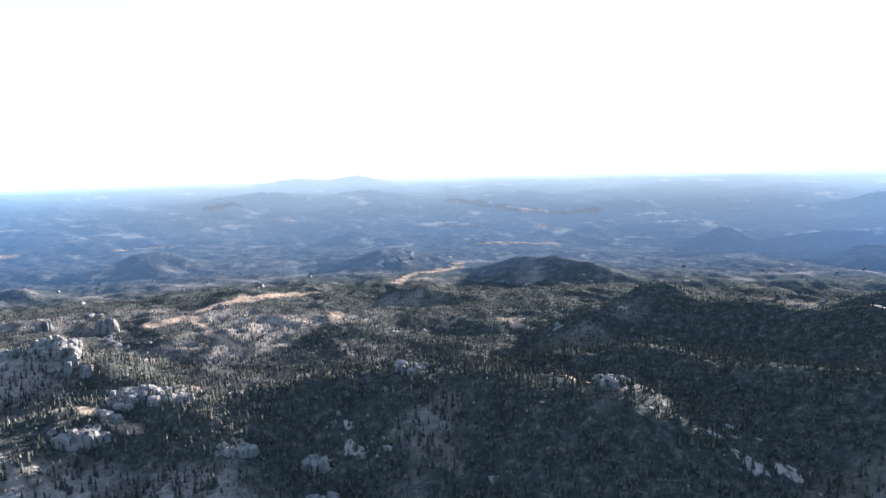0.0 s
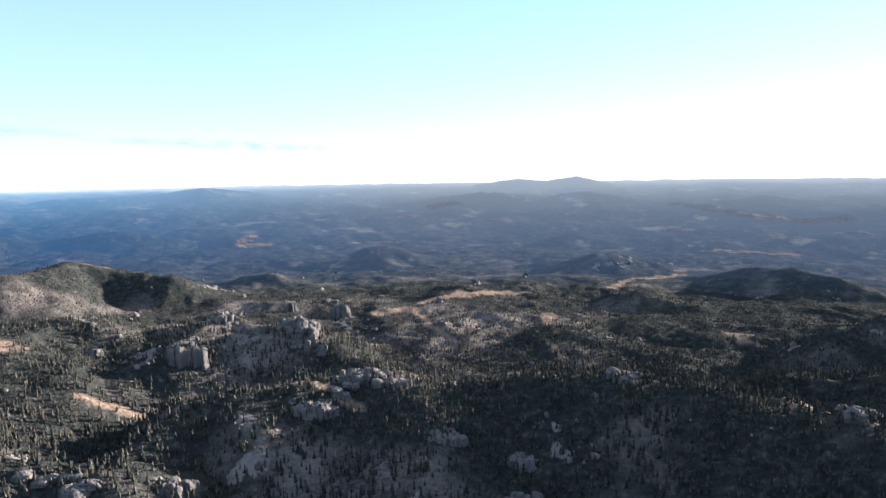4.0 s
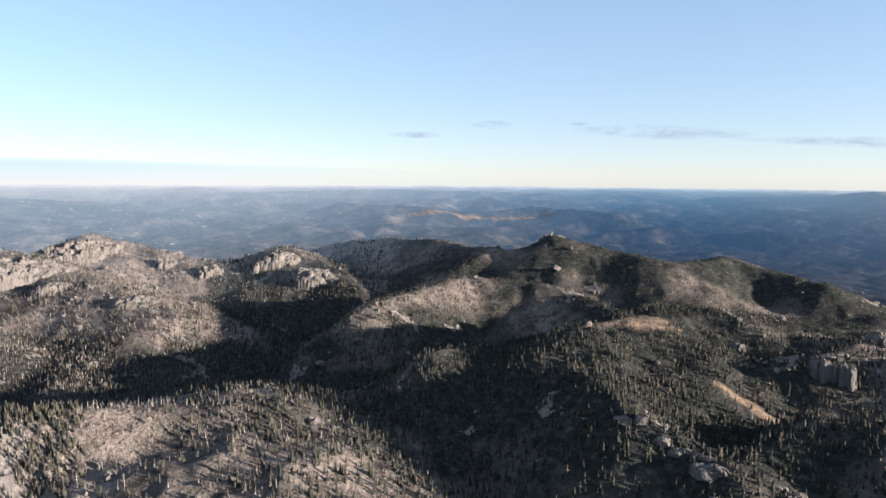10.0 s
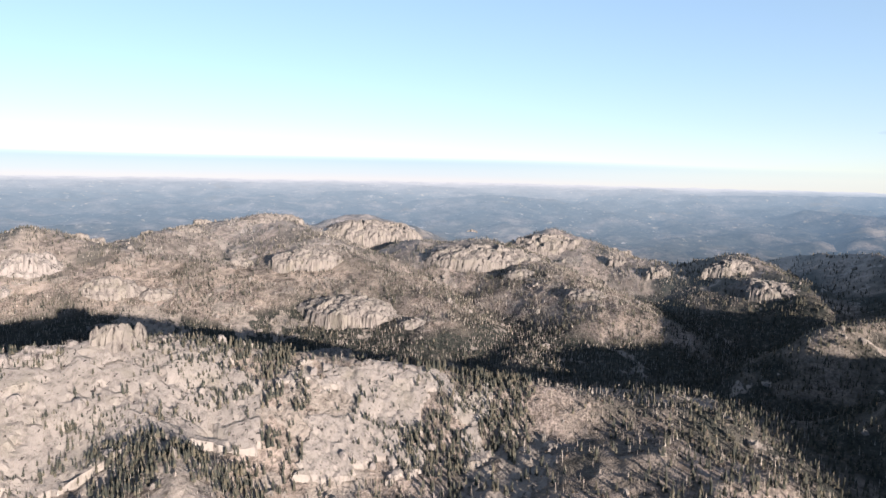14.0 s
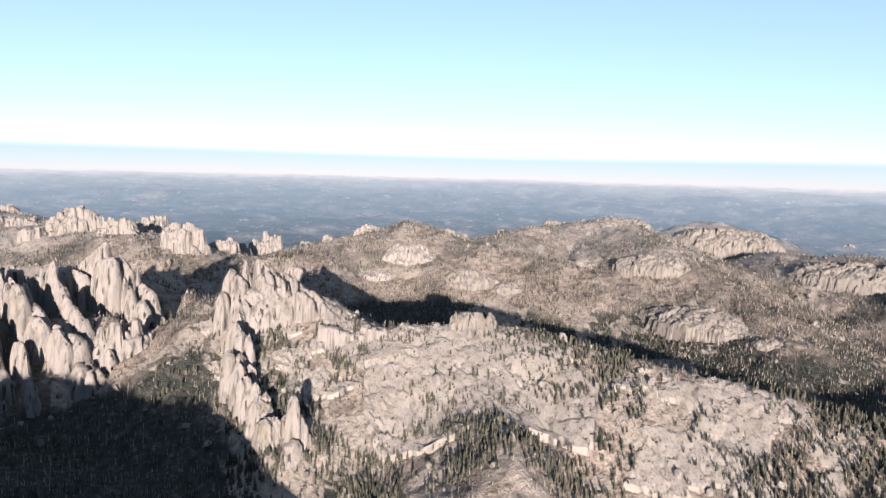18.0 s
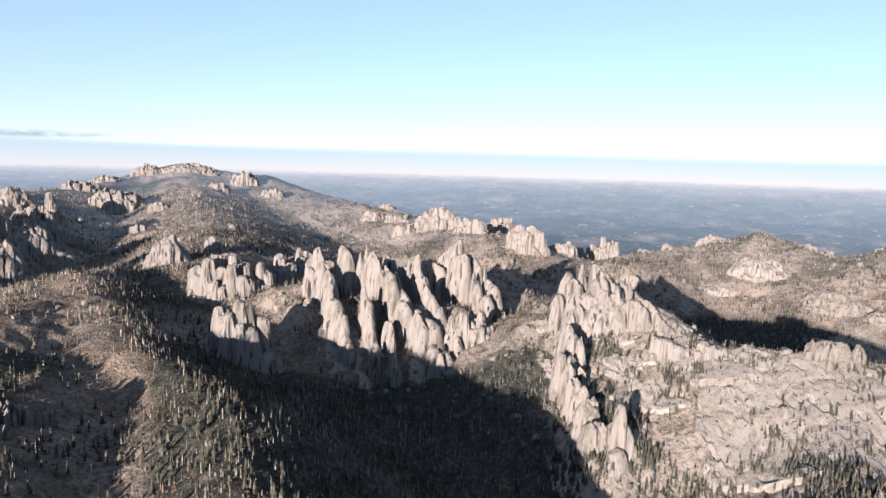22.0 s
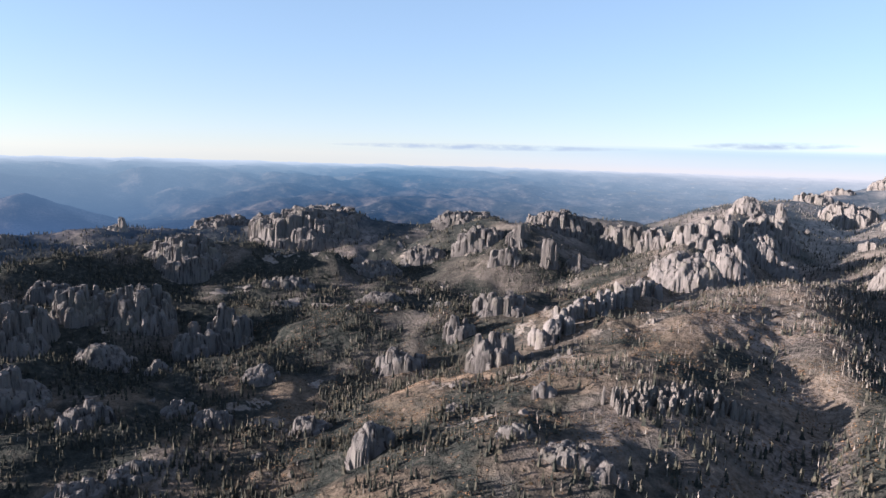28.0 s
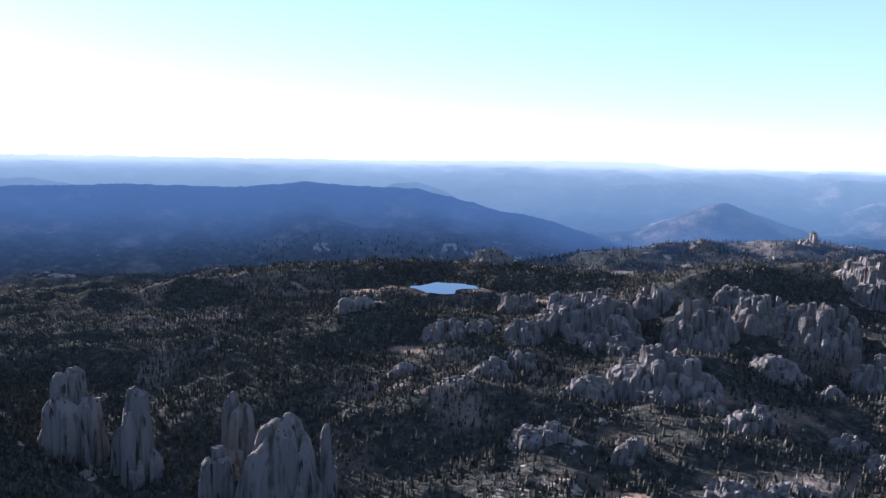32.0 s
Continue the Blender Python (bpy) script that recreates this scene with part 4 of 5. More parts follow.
def fin(label, group, crest, thick, tooth, notch, seed, name="rock_spires", category="rock spires", ranks=2):
    """Ranks of fluted granite wall that step down along a crest of (heading, rise, distance), cut by notches into upright teeth."""
    rng = np.random.default_rng(seed)
    pts = np.array([at(*c) for c in crest])
    mid = pts.mean(0)
    run = np.concatenate([[0], np.cumsum(np.hypot(*(pts[1:, :2] - pts[:-1, :2]).T))])
    dx, dy = (pts[-1] - pts[0])[:2] / np.hypot(*(pts[-1] - pts[0])[:2])
    base = float(heights(mid[:1], mid[1:2])[0])
    thing = tagged(new(name), label, category, group)
    thing.matrix_basis = pose(mid[0], mid[1], base)
    for rank in range(ranks):
        aside = (rank - (ranks - 1) / 2) * thick * 0.62 + rng.normal(0, 0.06 * thick)
        along = np.linspace(-0.25 * thick, run[-1] + 0.25 * thick, int((run[-1] + 0.5 * thick) / 1.6) + 4)
        cuts = np.cumsum(rng.choice([0.35, 0.6, 1.0, 1.5, 2.1], int(along[-1] / tooth * 2.0) + 8) * rng.uniform(0.85, 1.15, int(along[-1] / tooth * 2.0) + 8) * tooth) - 1.5 * tooth
        which = np.searchsorted(cuts, along)
        lo, hi = cuts[np.maximum(which - 1, 0)], cuts[np.minimum(which, len(cuts) - 1)]
        wide = np.maximum(hi - lo, 1.0)
        place = np.clip((along - lo) / wide, 0, 1)
        gap = np.minimum(along - lo, hi - along)
        cleft = np.exp(-(np.maximum(gap, 0) / (0.13 * tooth)) ** 2)
        depth, drop, lean = rng.uniform(0.15, 1, len(cuts) + 1) ** 1.8, rng.uniform(0, 1, len(cuts) + 1) ** 1.6, rng.uniform(-1, 1, len(cuts) + 1)
        x0, y0 = np.interp(along, run, pts[:, 0]) - aside * dy, np.interp(along, run, pts[:, 1]) + aside * dx
        x0, y0 = x0 + (np.clip(along - run[-1], 0, None) + np.clip(along, None, 0)) * dx, y0 + (np.clip(along - run[-1], 0, None) + np.clip(along, None, 0)) * dy
        low = heights(x0, y0)
        ends = np.clip(np.minimum(along - along[0], along[-1] - along) / (0.3 * thick), 0, 1) ** 0.5
        tall = np.maximum(np.interp(along, run, pts[:, 2]) - low, 9) * (1 - 0.22 * abs(rank - (ranks - 1) / 2) * rng.uniform(0.6, 1.4)) * (0.3 + 0.7 * ends)
        tall = tall * (1 - notch * drop[which]) * (1 - 0.22 * np.abs(2 * place - 1 + 0.8 * lean[which]) ** 1.15) - cleft * depth[which] * np.minimum(0.75 * tall, 2.6 * tooth)
        half = 0.40 * thick * (0.7 + 0.45 * rng.uniform(0, 1, len(cuts) + 1)[which]) * (1 - 0.5 * cleft) * (0.35 + 0.65 * ends)
        levels = np.array([-0.12, 0.12, 0.3, 0.46, 0.6, 0.72, 0.83, 0.91, 0.965, 1.0])
        rows = np.concatenate([levels, levels[-2::-1]])
        side = np.concatenate([np.full(len(levels) - 1, -1.0), [0.0], np.full(len(levels) - 1, 1.0)])
        vv, ss = np.meshgrid(rows, along)
        groove = 0.16 * thick * (0.75 * fbm(ss + 37 * side, vv * 0.5 + 9 * side, 0.4 * tooth, 3, seed, 0.65) + 0.5 * fbm(ss * 1.0 + 11 * side, vv * tall[:, None] * 0.16, 5.0, 3, seed + 3))
        ledge = 0.10 * np.floor(4 * vv + 1.5 * fbm(ss, vv, tooth, 1, seed + 8)) / 4
        body = half[:, None] * (1 - 0.62 * np.clip(vv, 0, 1) ** 2.1 - ledge) * (1 - np.clip((vv - 0.9) / 0.1, 0, 1) ** 2 * 0.55)
        out = side[None, :] * (body + groove * (1 - 0.5 * np.clip(vv, 0, 1)))
        shift = lean[which][:, None] * 0.05 * np.clip(vv, 0, 1) * tall[:, None] * 0.5
        x = x0[:, None] - out * dy + shift * dx
        y = y0[:, None] + out * dx + shift * dy
        z = low[:, None] + tall[:, None] * vv + 0.9 * fbm(ss, vv * 20, 4, 2, seed + 5) * (vv > 0.85) - 4 * (vv < 0)
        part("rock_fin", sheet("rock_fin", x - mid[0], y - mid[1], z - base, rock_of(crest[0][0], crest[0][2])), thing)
    return thing


def cliff(label, head0, head1, far0, far1, size, proud, seed, floor_share=0.0, name="rock_wall"):
    """Great slabs that follow a steep slope, parted by open joints and by hollows of soil."""
    fine = max(size / 7.0, 2.0)
    hh, rr = np.meshgrid(np.radians(np.linspace(head0, head1, int(radians(head1 - head0) * far1 / fine))), np.linspace(far0, far1, int((far1 - far0) / fine)))
    x, y = -np.sin(hh) * rr, np.cos(hh) * rr
    low = (heights(x, y) + heights(x + 15, y) + heights(x - 15, y) + heights(x, y + 15) + heights(x, y - 15)) / 5 + 2.2
    own, gx, gy, inner_way, joint, rng = jointed(x, y, size, seed, 0.4)
    own2, gx2, gy2, way2, joint2, rng2 = jointed(x, y, size * 0.36, seed + 5, 0.4)
    keep = rng.uniform(0, 1, len(gx)) + 0.5 * fbm(gx, gy, 90, 2, 303)
    lift = proud * (0.35 + rng.uniform(0, 1, len(gx)))[own] * (1 - 0.5 * inner_way ** 2) + 0.10 * proud * rng2.uniform(-1, 1, len(gx2))[own2]
    lift = lift - (1 - joint) * proud * 0.9 - (1 - joint2) * proud * 0.16 + 0.5 * fbm(x, y, 9, 2, 11)
    # some slabs lean out from the slope, as broken steps
    lift = lift + 0.07 * rng.uniform(-1, 1, len(gx))[own] * (rr - np.hypot(gx, gy)[own])
    iu, iv = np.meshgrid(np.linspace(0, 1, x.shape[1]), np.linspace(0, 1, x.shape[0]))
    rim = np.minimum(np.minimum(iu, 1 - iu), np.minimum(iv, 1 - iv)) + 0.09 * fbm(x, y, 55, 3, 305)
    lift = np.where((keep[own] < floor_share) | (rim < 0.05), -8, lift)
    lift[0, :], lift[-1, :], lift[:, 0], lift[:, -1] = -9, -9, -9, -9
    mx, my, mz = float(x.mean()), float(y.mean()), float(low.mean())
    thing = tagged(new(name), label, "rock wall", "")
    thing.matrix_basis = pose(mx, my, mz)
    part("slab_face", sheet("slab_face", x - mx, y - my, low + lift - mz, PALE_ROCK), thing)
    for _ in range(6):
        i, j = rng.integers(1, x.shape[0] - 1), rng.integers(1, x.shape[1] - 1)
        w = size * rng.uniform(0.15, 0.4)
        h = w * rng.uniform(0.6, 1.0)
        part("boulder", DOMES[rng.integers(len(DOMES))], thing, pose(x[i, j] - mx, y[i, j] - my, low[i, j] - mz - 0.25 * h + max(lift[i, j], 0), 0, 0, rng.uniform(0, 360)) @ Matrix.Diagonal((w, w * rng.uniform(0.6, 1.1), h, 1)))
    return thing


GREY = "pale grey granite "
# the tall spires: fins that step down from the back to the gully
def spire_fin(thick, tooth, ranks, seed, *crest):
    """One fin of the spires."""
    fin("tall fin of pale tan granite spires above a shaded gully", "cathedral of spires", crest, thick, tooth, 0.36, seed, ranks=ranks)


spire_fin(34, 22, 1, 11, (173.4, -8.6, 1090), (171.9, -7.6, 1070), (170.7, -10.6, 1010), (169.6, -14.2, 960))
spire_fin(30, 24, 2, 23, (170.2, -6.2, 1120), (168.3, -5.7, 1110), (166.7, -6.8, 1080), (165.1, -10.0, 1020), (163.0, -12.3, 975), (161.4, -15.2, 935))
spire_fin(28, 24, 1, 31, (168.6, -9.4, 1020), (168.0, -11.0, 1000), (167.5, -15.0, 945))
spire_fin(24, 20, 1, 37, (166.5, -11.4, 985), (166.1, -13.0, 965), (165.7, -16.4, 925))
spire_fin(24, 19, 1, 43, (165.9, -6.6, 1140), (164.2, -5.9, 1130), (163.4, -9.2, 1070), (162.1, -11.6, 1010), (160.5, -14.2, 960))
spire_fin(36, 26, 2, 53, (163.0, -5.8, 1160), (160.8, -5.1, 1150), (159.0, -6.8, 1110), (157.4, -9.8, 1060))
spire_fin(40, 26, 1, 62, (173.0, -5.9, 1260), (171.4, -7.2, 1200), (170.4, -8.6, 1150))
tor("rock_spires", "grey mass of granite from which the spires rise", "rock spires", 167.0, -7.7, 1150, 270, 75, 0.16, 26, 0.3, 0, NEEDLES, "cathedral of spires")
tor("rock_spires", "broken lower needles at the foot of the spires", "rock spires", 159.6, -12.0, 985, 70, 38, 0.5, 13, 0.5, 0, NEEDLES, "cathedral of spires")
tor("rock_spires", "rugged granite beside the spires", "rock spires", 174.3, -5.0, 1330, 120, 60, 0.45, 18, 0.5, 0, NEEDLES, "cathedral of spires")
tor("rock_outcrop", "broken tan granite slope beside the spires", "rock outcrop", 175.4, -6.9, 1240, 90, 48, 0.5, 15, 0.5, 0, BLOCKS)
tor("rock_outcrop", "tan slope of cracked granite above the gully", "rock outcrop", 179.3, -7.3, 1170, 140, 55, 0.5, 15, 0.55, 0, BLOCKS)
tor("granite_block", "flat-topped granite block in the dark gully", "rock", 178.6, -11.3, 930, 96, 80, 0.55, 19, 0.3, 0, BLOCKS)
tor("rock_outcrop", "pale knob among pines below the peak", "rock outcrop", 183.9, -5.5, 1390, 76, 45, 0.6, 15, 0.5, 10, DOMES)
tor("rock_outcrop", "small pale rock among pines", "rock outcrop", 180.6, -5.7, 1500, 42, 26, 0.6, 14, 0.4, 0, DOMES)
# the knob and its rib at the end of the rock wall
fin("big split granite knob at the end of the rock wall", "", ((152.0, -8.6, 975), (150.6, -7.6, 980), (149.0, -7.5, 985), (146.9, -8.5, 980), (144.6, -10.4, 960), (143.0, -11.6, 945)), 34, 26, 0.10, 71, "rock_tower", "rock tower", 3)
crag("rock_tower", "granite rib falling from the tall knob", "rock tower", "", NEEDLES, 30, 32, 42, 9, (150.7, -9.0, 960), (150.9, -12.0, 890), (150.7, -14.8, 835), (149.9, -17.4, 785), (148.8, -19.4, 745), (147.0, -21.0, 712), seed=72, sink=0.4)
tor("rock_tower", "broad foot of the split granite knob", "rock tower", 148.6, -9.6, 965, 110, 60, 0.7, 22, 0.3, 0, DOMES)
tor("rock_tower", "granite fin low on the rib", "rock tower", 146.3, -18.5, 715, 22, 58, 0.9, 11, 0.4, 0, NEEDLES)
# the broad cliff
cliff("broad pale granite cliff of cracked slabs", 120.5, 141, 690, 895, 44, 3.4, 61, 0.06)
cliff("worn granite slabs among pines and pink soil", 101, 120.5, 650, 830, 28, 2.0, 63, 0.55)
cliff("broken granite ledges under the knob", 140.5, 154, 790, 1010, 24, 2.4, 64, 0.45)
tor("rock_wall", "granite tor on the crest of the cliff", "rock wall", 131.5, -11.8, 880, 56, 54, 0.7, 19, 0.3, 0, DOMES)
for h, up, w, t in ((143.0, -12.4, 50, 18), (139.6, -13.2, 56, 16), (136.2, -13.1, 60, 18), (128.6, -12.9, 60, 18), (125.6, -13.4, 50, 16), (122.4, -14.0, 46, 14)):
    tor("rock_wall", "cracked granite crest of the cliff", "rock wall", h, up, 890, w, t, 0.6, 14, 0.45, 0, BLOCKS, "cliff crest")
# the peak and its west arete
for h, up, far, w, t in ((185.3, -0.5, 2690, 100, 38), (182.3, -0.36, 2700, 172, 32), (178.2, -0.86, 2600, 100, 45), (194.1, -2.3, 2080, 112, 56), (191.9, -2.7, 2060, 52, 60), (187.4, -2.35, 2300, 150, 60), (189.8, -2.0, 2450, 110, 40), (188.2, -1.5, 2600, 90, 34),
                         (176.0, -1.9, 2500, 80, 24), (180.2, -1.6, 2450, 70, 20), (184.6, -2.6, 2200, 60, 20), (186.0, -3.3, 1980, 50, 18)):
    tor("summit_rocks", "pale rocks and slabs high on the peak", "rock outcrop", h, up, far, w, t, 0.5, 15, 0.5, 0, DOMES if int(h * 10) % 2 else BLOCKS, "summit rocks", 0.75)
for h, up, far, w, t, k in ((198.3, -6.9, 1260, 124, 64, 1), (193.4, -4.8, 1640, 110, 55, 1), (195.5, -5.6, 1420, 110, 52, 1), (197.6, -4.5, 1580, 118, 58, 0), (193.0, -3.6, 1900, 150, 66, 0), (200.6, -5.2, 1620, 80, 60, 0), (196.0, -3.8, 1800, 110, 60, 0), (191.2, -4.9, 1620, 60, 40, 1)):
    tor("rock_arete", "bare pale granite domes and walls of the ridge", "rock ridge", h, up, far, w, t, 0.6, 17, 0.45, 0, DOMES if k else BLOCKS, "granite ridge", 0.65)
crag("rock_arete", "broken granite ribs stepping down the hill's flank", "rock ridge", "", BLOCKS, 44, 16, 20, 7, (200.6, -8.6, 1180), (204, -10.0, 1060), (207.5, -12.0, 940), (209.4, -13.3, 880), seed=13)
crag("rock_fins", "row of upright dark granite fins on the brown hillside", "rock fins", "", NEEDLES, 96, 6.5, 13, 5, (193.0, -15.6, 650), (196.5, -16.0, 640), (200, -16.6, 620), (203.2, -17.5, 606), seed=14)
crag("rock_fins", "second row of upright granite fins on the brown hillside", "rock fins", "", NEEDLES, 60, 6, 10, 6, (196, -17.2, 625), (199.5, -17.6, 610), (202.6, -18.4, 595), seed=15)
for h, up, far, w, t in ((208.6, -4.05, 1935, 162, 57), (211.8, -5.25, 1695, 50, 60), (214.7, -5.6, 1740, 130, 50), (209.0, -6.4, 1605, 44, 66), (206.9, -7.5, 1620, 46, 44), (203.1, -5.0, 1900, 150, 66), (205.6, -4.9, 1950, 110, 70), (219.4, -7.3, 1770, 116, 34), (224.1, -8.5, 1680, 150, 26),
                         (212.7, -7.3, 1620, 80, 40), (215.9, -4.05, 2100, 210, 32), (230.9, -9.7, 1545, 116, 24), (223.1, -11.4, 1326, 88, 22), (212.8, -10.9, 1030, 92, 28), (216.5, -13.1, 968, 50, 32), (213.4, -14.4, 825, 66, 44), (221.3, -15.5, 902, 72, 24), (217.5, -12.0, 1130, 60, 20)):
    tor("rock_outcrop", "shaded granite crag of upright blocks above the pines", "rock outcrop", h, up, far, w, t, 0.5, 13, 0.5, 0, BLOCKS, "crags west of the ridge")
for h, up, far, w, t in ((211.2, -22.0, 520, 30, 22), (206.3, -22.8, 500, 48, 22), (194.1, -21.0, 440, 20, 11), (209.1, -18.2, 630, 24, 14), (228.9, -21.3, 694, 44, 18), (237.1, -20.2, 758, 45, 18), (203.0, -23.5, 480, 26, 12), (216, -20.5, 640, 26, 12), (190.5, -20.0, 500, 18, 10)):
    tor("rock_outcrop", "knot of dark weathered granite blocks among pines", "rock outcrop", h, up, far, w, t, 0.6, 8, 0.5, 0, NEEDLES if t > 20 else BLOCKS, "blocks on the near slope")
tor("boulder", "great leaning granite fin with a long shadow", "rock", 223.6, -21.9, 570, 42, 44, 0.55, 13, 0.35, 25, DOMES)
# the western rock gardens
def western_tor(h, up, far, w, t):
    """One tor of the western rock gardens."""
    tor("rock_outcrop", GREY + "tor of upright blocks among dark pines", "rock outcrop", h, up, far, w * 1.1, t * 0.85, 0.7, 11, 0.6, 0, DOMES if int(h * 10) % 5 == 0 else BLOCKS, "western rock gardens")


for row in ((229.2, -4.15, 2130, 300, 60), (235.8, -4.6, 2300, 170, 45), (238.7, -6.6, 1725, 160, 66), (250.8, -6.3, 2190, 68, 36), (254.2, -9.9, 1310, 69, 55), (248.3, -9.6, 1490, 78, 46), (250.6, -10.9, 1140, 104, 72), (246.2, -10.15, 1190, 76, 60),
            (242.1, -10.4, 1165, 94, 62), (235.3, -11.6, 1090, 60, 66), (237.8, -12.0, 1070, 70, 50), (259.3, -10.8, 1206, 165, 62), (265.3, -11.25, 1310, 72, 42), (271.4, -13.8, 1094, 70, 36), (264.8, -13.5, 1110, 58, 38), (267.3, -16.9, 902, 50, 27),
            (264.7, -16.1, 982, 38, 26), (253.1, -15.0, 886, 120, 46)):
    western_tor(*row)
for row in ((246.3, -18.7, 782, 52, 32), (255.4, -22.1, 670, 32, 26), (262.9, -21.8, 702, 56, 25), (242.8, -23.5, 638, 40, 22), (247.1, -24.1, 630, 42, 17), (241.0, -15.9, 966, 30, 23), (259.0, -17.1, 862, 62, 26), (258.6, -14.2, 1118, 42, 22),
            (268.6, -12.6, 1180, 60, 24), (262.2, -12.5, 1180, 60, 30), (256.2, -12.9, 1100, 60, 30), (245.0, -13.6, 1040, 70, 30), (249.6, -17.2, 830, 40, 18), (233.0, -16.4, 880, 40, 18), (270, -18.6, 830, 40, 18), (275, -16.0, 950, 36, 16),
            (239.5, -18.5, 800, 36, 14)):
    western_tor(*row)
tor("granite_dome", "smooth granite dome beside the lake", "rock dome", 279.0, -12.2, 1240, 72, 56, 0.8, 26, 0.2, 0, DOMES)
tor("granite_dome", "broad granite dome behind the lake", "rock dome", 267.7, -7.8, 1860, 120, 50, 0.6, 24, 0.35, 0, DOMES)
tor("rock_tower", "broad shaded granite tower above the woods", "rock tower", 285.2, -21.2, 620, 74, 100, 0.7, 22, 0.22, 0, DOMES)
tor("rock_tower", "narrow pillar beside a broad granite tower", "rock tower", 281.4, -22.2, 612, 16, 70, 1.0, 10, 0.2, 0, BLOCKS)
tor("rock_tower", "tall shaded granite tower among pines", "rock tower", 301.3, -16.3, 740, 60, 100, 0.8, 19, 0.45, 0, NEEDLES)
tor("rock_tower", "shaded granite tower beside a taller one", "rock tower", 296.8, -18.2, 700, 44, 80, 0.8, 17, 0.3, 0, BLOCKS)
tor("rock_tower", "half-hidden granite tower behind the broad one", "rock tower", 288.8, -19.0, 700, 30, 66, 0.9, 14, 0.3, 0, BLOCKS)
tor("rock_tower", "low shaded granite blocks beside the broad tower", "rock tower", 290.5, -22.6, 640, 36, 40, 0.8, 13, 0.4, 0, BLOCKS)
# the pale granite copy makes this pinnacle look lit
tor("rock_pinnacle", "single pale pinnacle on the skyline", "rock pinnacle", 243.5, -5.25, 2250, 50, 44, 0.5, 22, 0.5, 0, NEEDLES, "", 0.7, PALE_ROCK)
# the lit massif in the south
def southern_dome(h, up, far, w, t, size, turn, lab):
    """One dome or slab of the southern massif."""
    tor("granite_dome", "sunlit " + lab + " of bare tan granite", "rock dome", h, up, far, w * 1.25, t * 0.6, 0.6, size * 0.8, 0.5, turn, BLOCKS if "tower" in lab or "crag" in lab or "cliff" in lab else DOMES, "southern domes", 0.3)


for row in ((112.0, -3.1, 2420, 250, 70, 50, 0, "long pale dome"), (113.2, -6.6, 1560, 190, 40, 26, -35, "sloping slab"), (122.8, -5.9, 1900, 74, 26, 22, 0, "lone slab"), (131.8, -5.6, 1740, 104, 42, 26, -20, "smooth dome"), (137.0, -4.0, 1900, 112, 52, 34, 0, "high pale dome"), (102.2, -4.95, 1980, 230, 50, 32, -6, "broad dome"), (97.0, -4.1, 2220, 170, 46, 26, 0, "dark summit crag"), (91.4, -5.85, 2100, 50, 34, 20, 0, "stubby tower"),
            (88.3, -6.5, 2020, 62, 30, 18, 0, "broken tower"), (82.7, -5.7, 2010, 100, 36, 30, 0, "bare reddish dome"), (80.4, -7.0, 1880, 130, 34, 30, -25, "sloping reddish slab")):
    southern_dome(*row)
for row in ((116.7, -4.85, 1830, 140, 36, 28, -14, "steep slab"), (115.1, -10.4, 1390, 76, 18, 16, 0, "dark-streaked slab"), (93.7, -8.7, 1590, 80, 22, 18, -10, "low slab"), (119.8, -3.6, 2250, 130, 24, 24, 0, "summit slab"), (108.0, -9.8, 1440, 50, 16, 14, 0, "small slab"), (126.5, -4.65, 2180, 70, 26, 20, 0, "bare knob"), (99.0, -7.2, 1800, 70, 18, 18, 0, "bare patch of slab"), (128.6, -6.8, 1700, 60, 20, 18, 0, "grey slab"),
            (139.4, -6.4, 1800, 60, 24, 18, 0, "leaning slab"), (136.0, -8.4, 1500, 60, 40, 20, -30, "falling slab")):
    southern_dome(*row)
for h, up, far, w, t in ((140.3, -2.5, 2280, 110, 36), (148.7, -3.2, 2270, 120, 80), (157.1, -3.0, 2270, 140, 62), (162.4, -3.4, 2130, 140, 58), (155.0, -4.3, 1900, 116, 60), (146.6, -5.9, 1720, 56, 32), (152.0, -4.6, 2000, 90, 30), (159.6, -4.2, 2050, 90, 36), (143.6, -4.4, 2150, 80, 24), (150.6, -3.9, 2150, 60, 30), (165.2, -3.9, 2100, 60, 24),
                         (144.8, -3.2, 2280, 70, 16), (134.0, -3.7, 2250, 70, 18), (153.4, -3.2, 2270, 70, 18), (129.0, -4.0, 2240, 60, 14), (105.2, -4.0, 2260, 80, 18), (125.2, -3.7, 2270, 60, 12)):
    tor("rock_outcrop", "far pale granite towers standing out of dark woods", "rock outcrop", h, up, far, w, t, 0.5, 17, 0.5, 0, BLOCKS, "distant towers")
rng = np.random.default_rng(61)
for h, far, w, t in zip(rng.uniform(126, 168, 26), rng.uniform(2120, 2750, 26), rng.uniform(34, 90, 26), rng.uniform(16, 40, 26)):
    tor("rock_outcrop", "far pale granite towers standing out of dark woods", "rock outcrop", h, -60, far, w, t, 0.5, 16, 0.5, 0, BLOCKS, "distant towers", 0.8)
for h, far, w, t in zip(rng.uniform(84, 126, 18), rng.uniform(2400, 3300, 18), rng.uniform(34, 80, 18), rng.uniform(12, 28, 18)):
    tor("rock_outcrop", "small far granite knobs on the wooded plain", "rock outcrop", h, -60, far, w, t, 0.5, 18, 0.5, 0, DOMES, "distant knobs", 0.8)
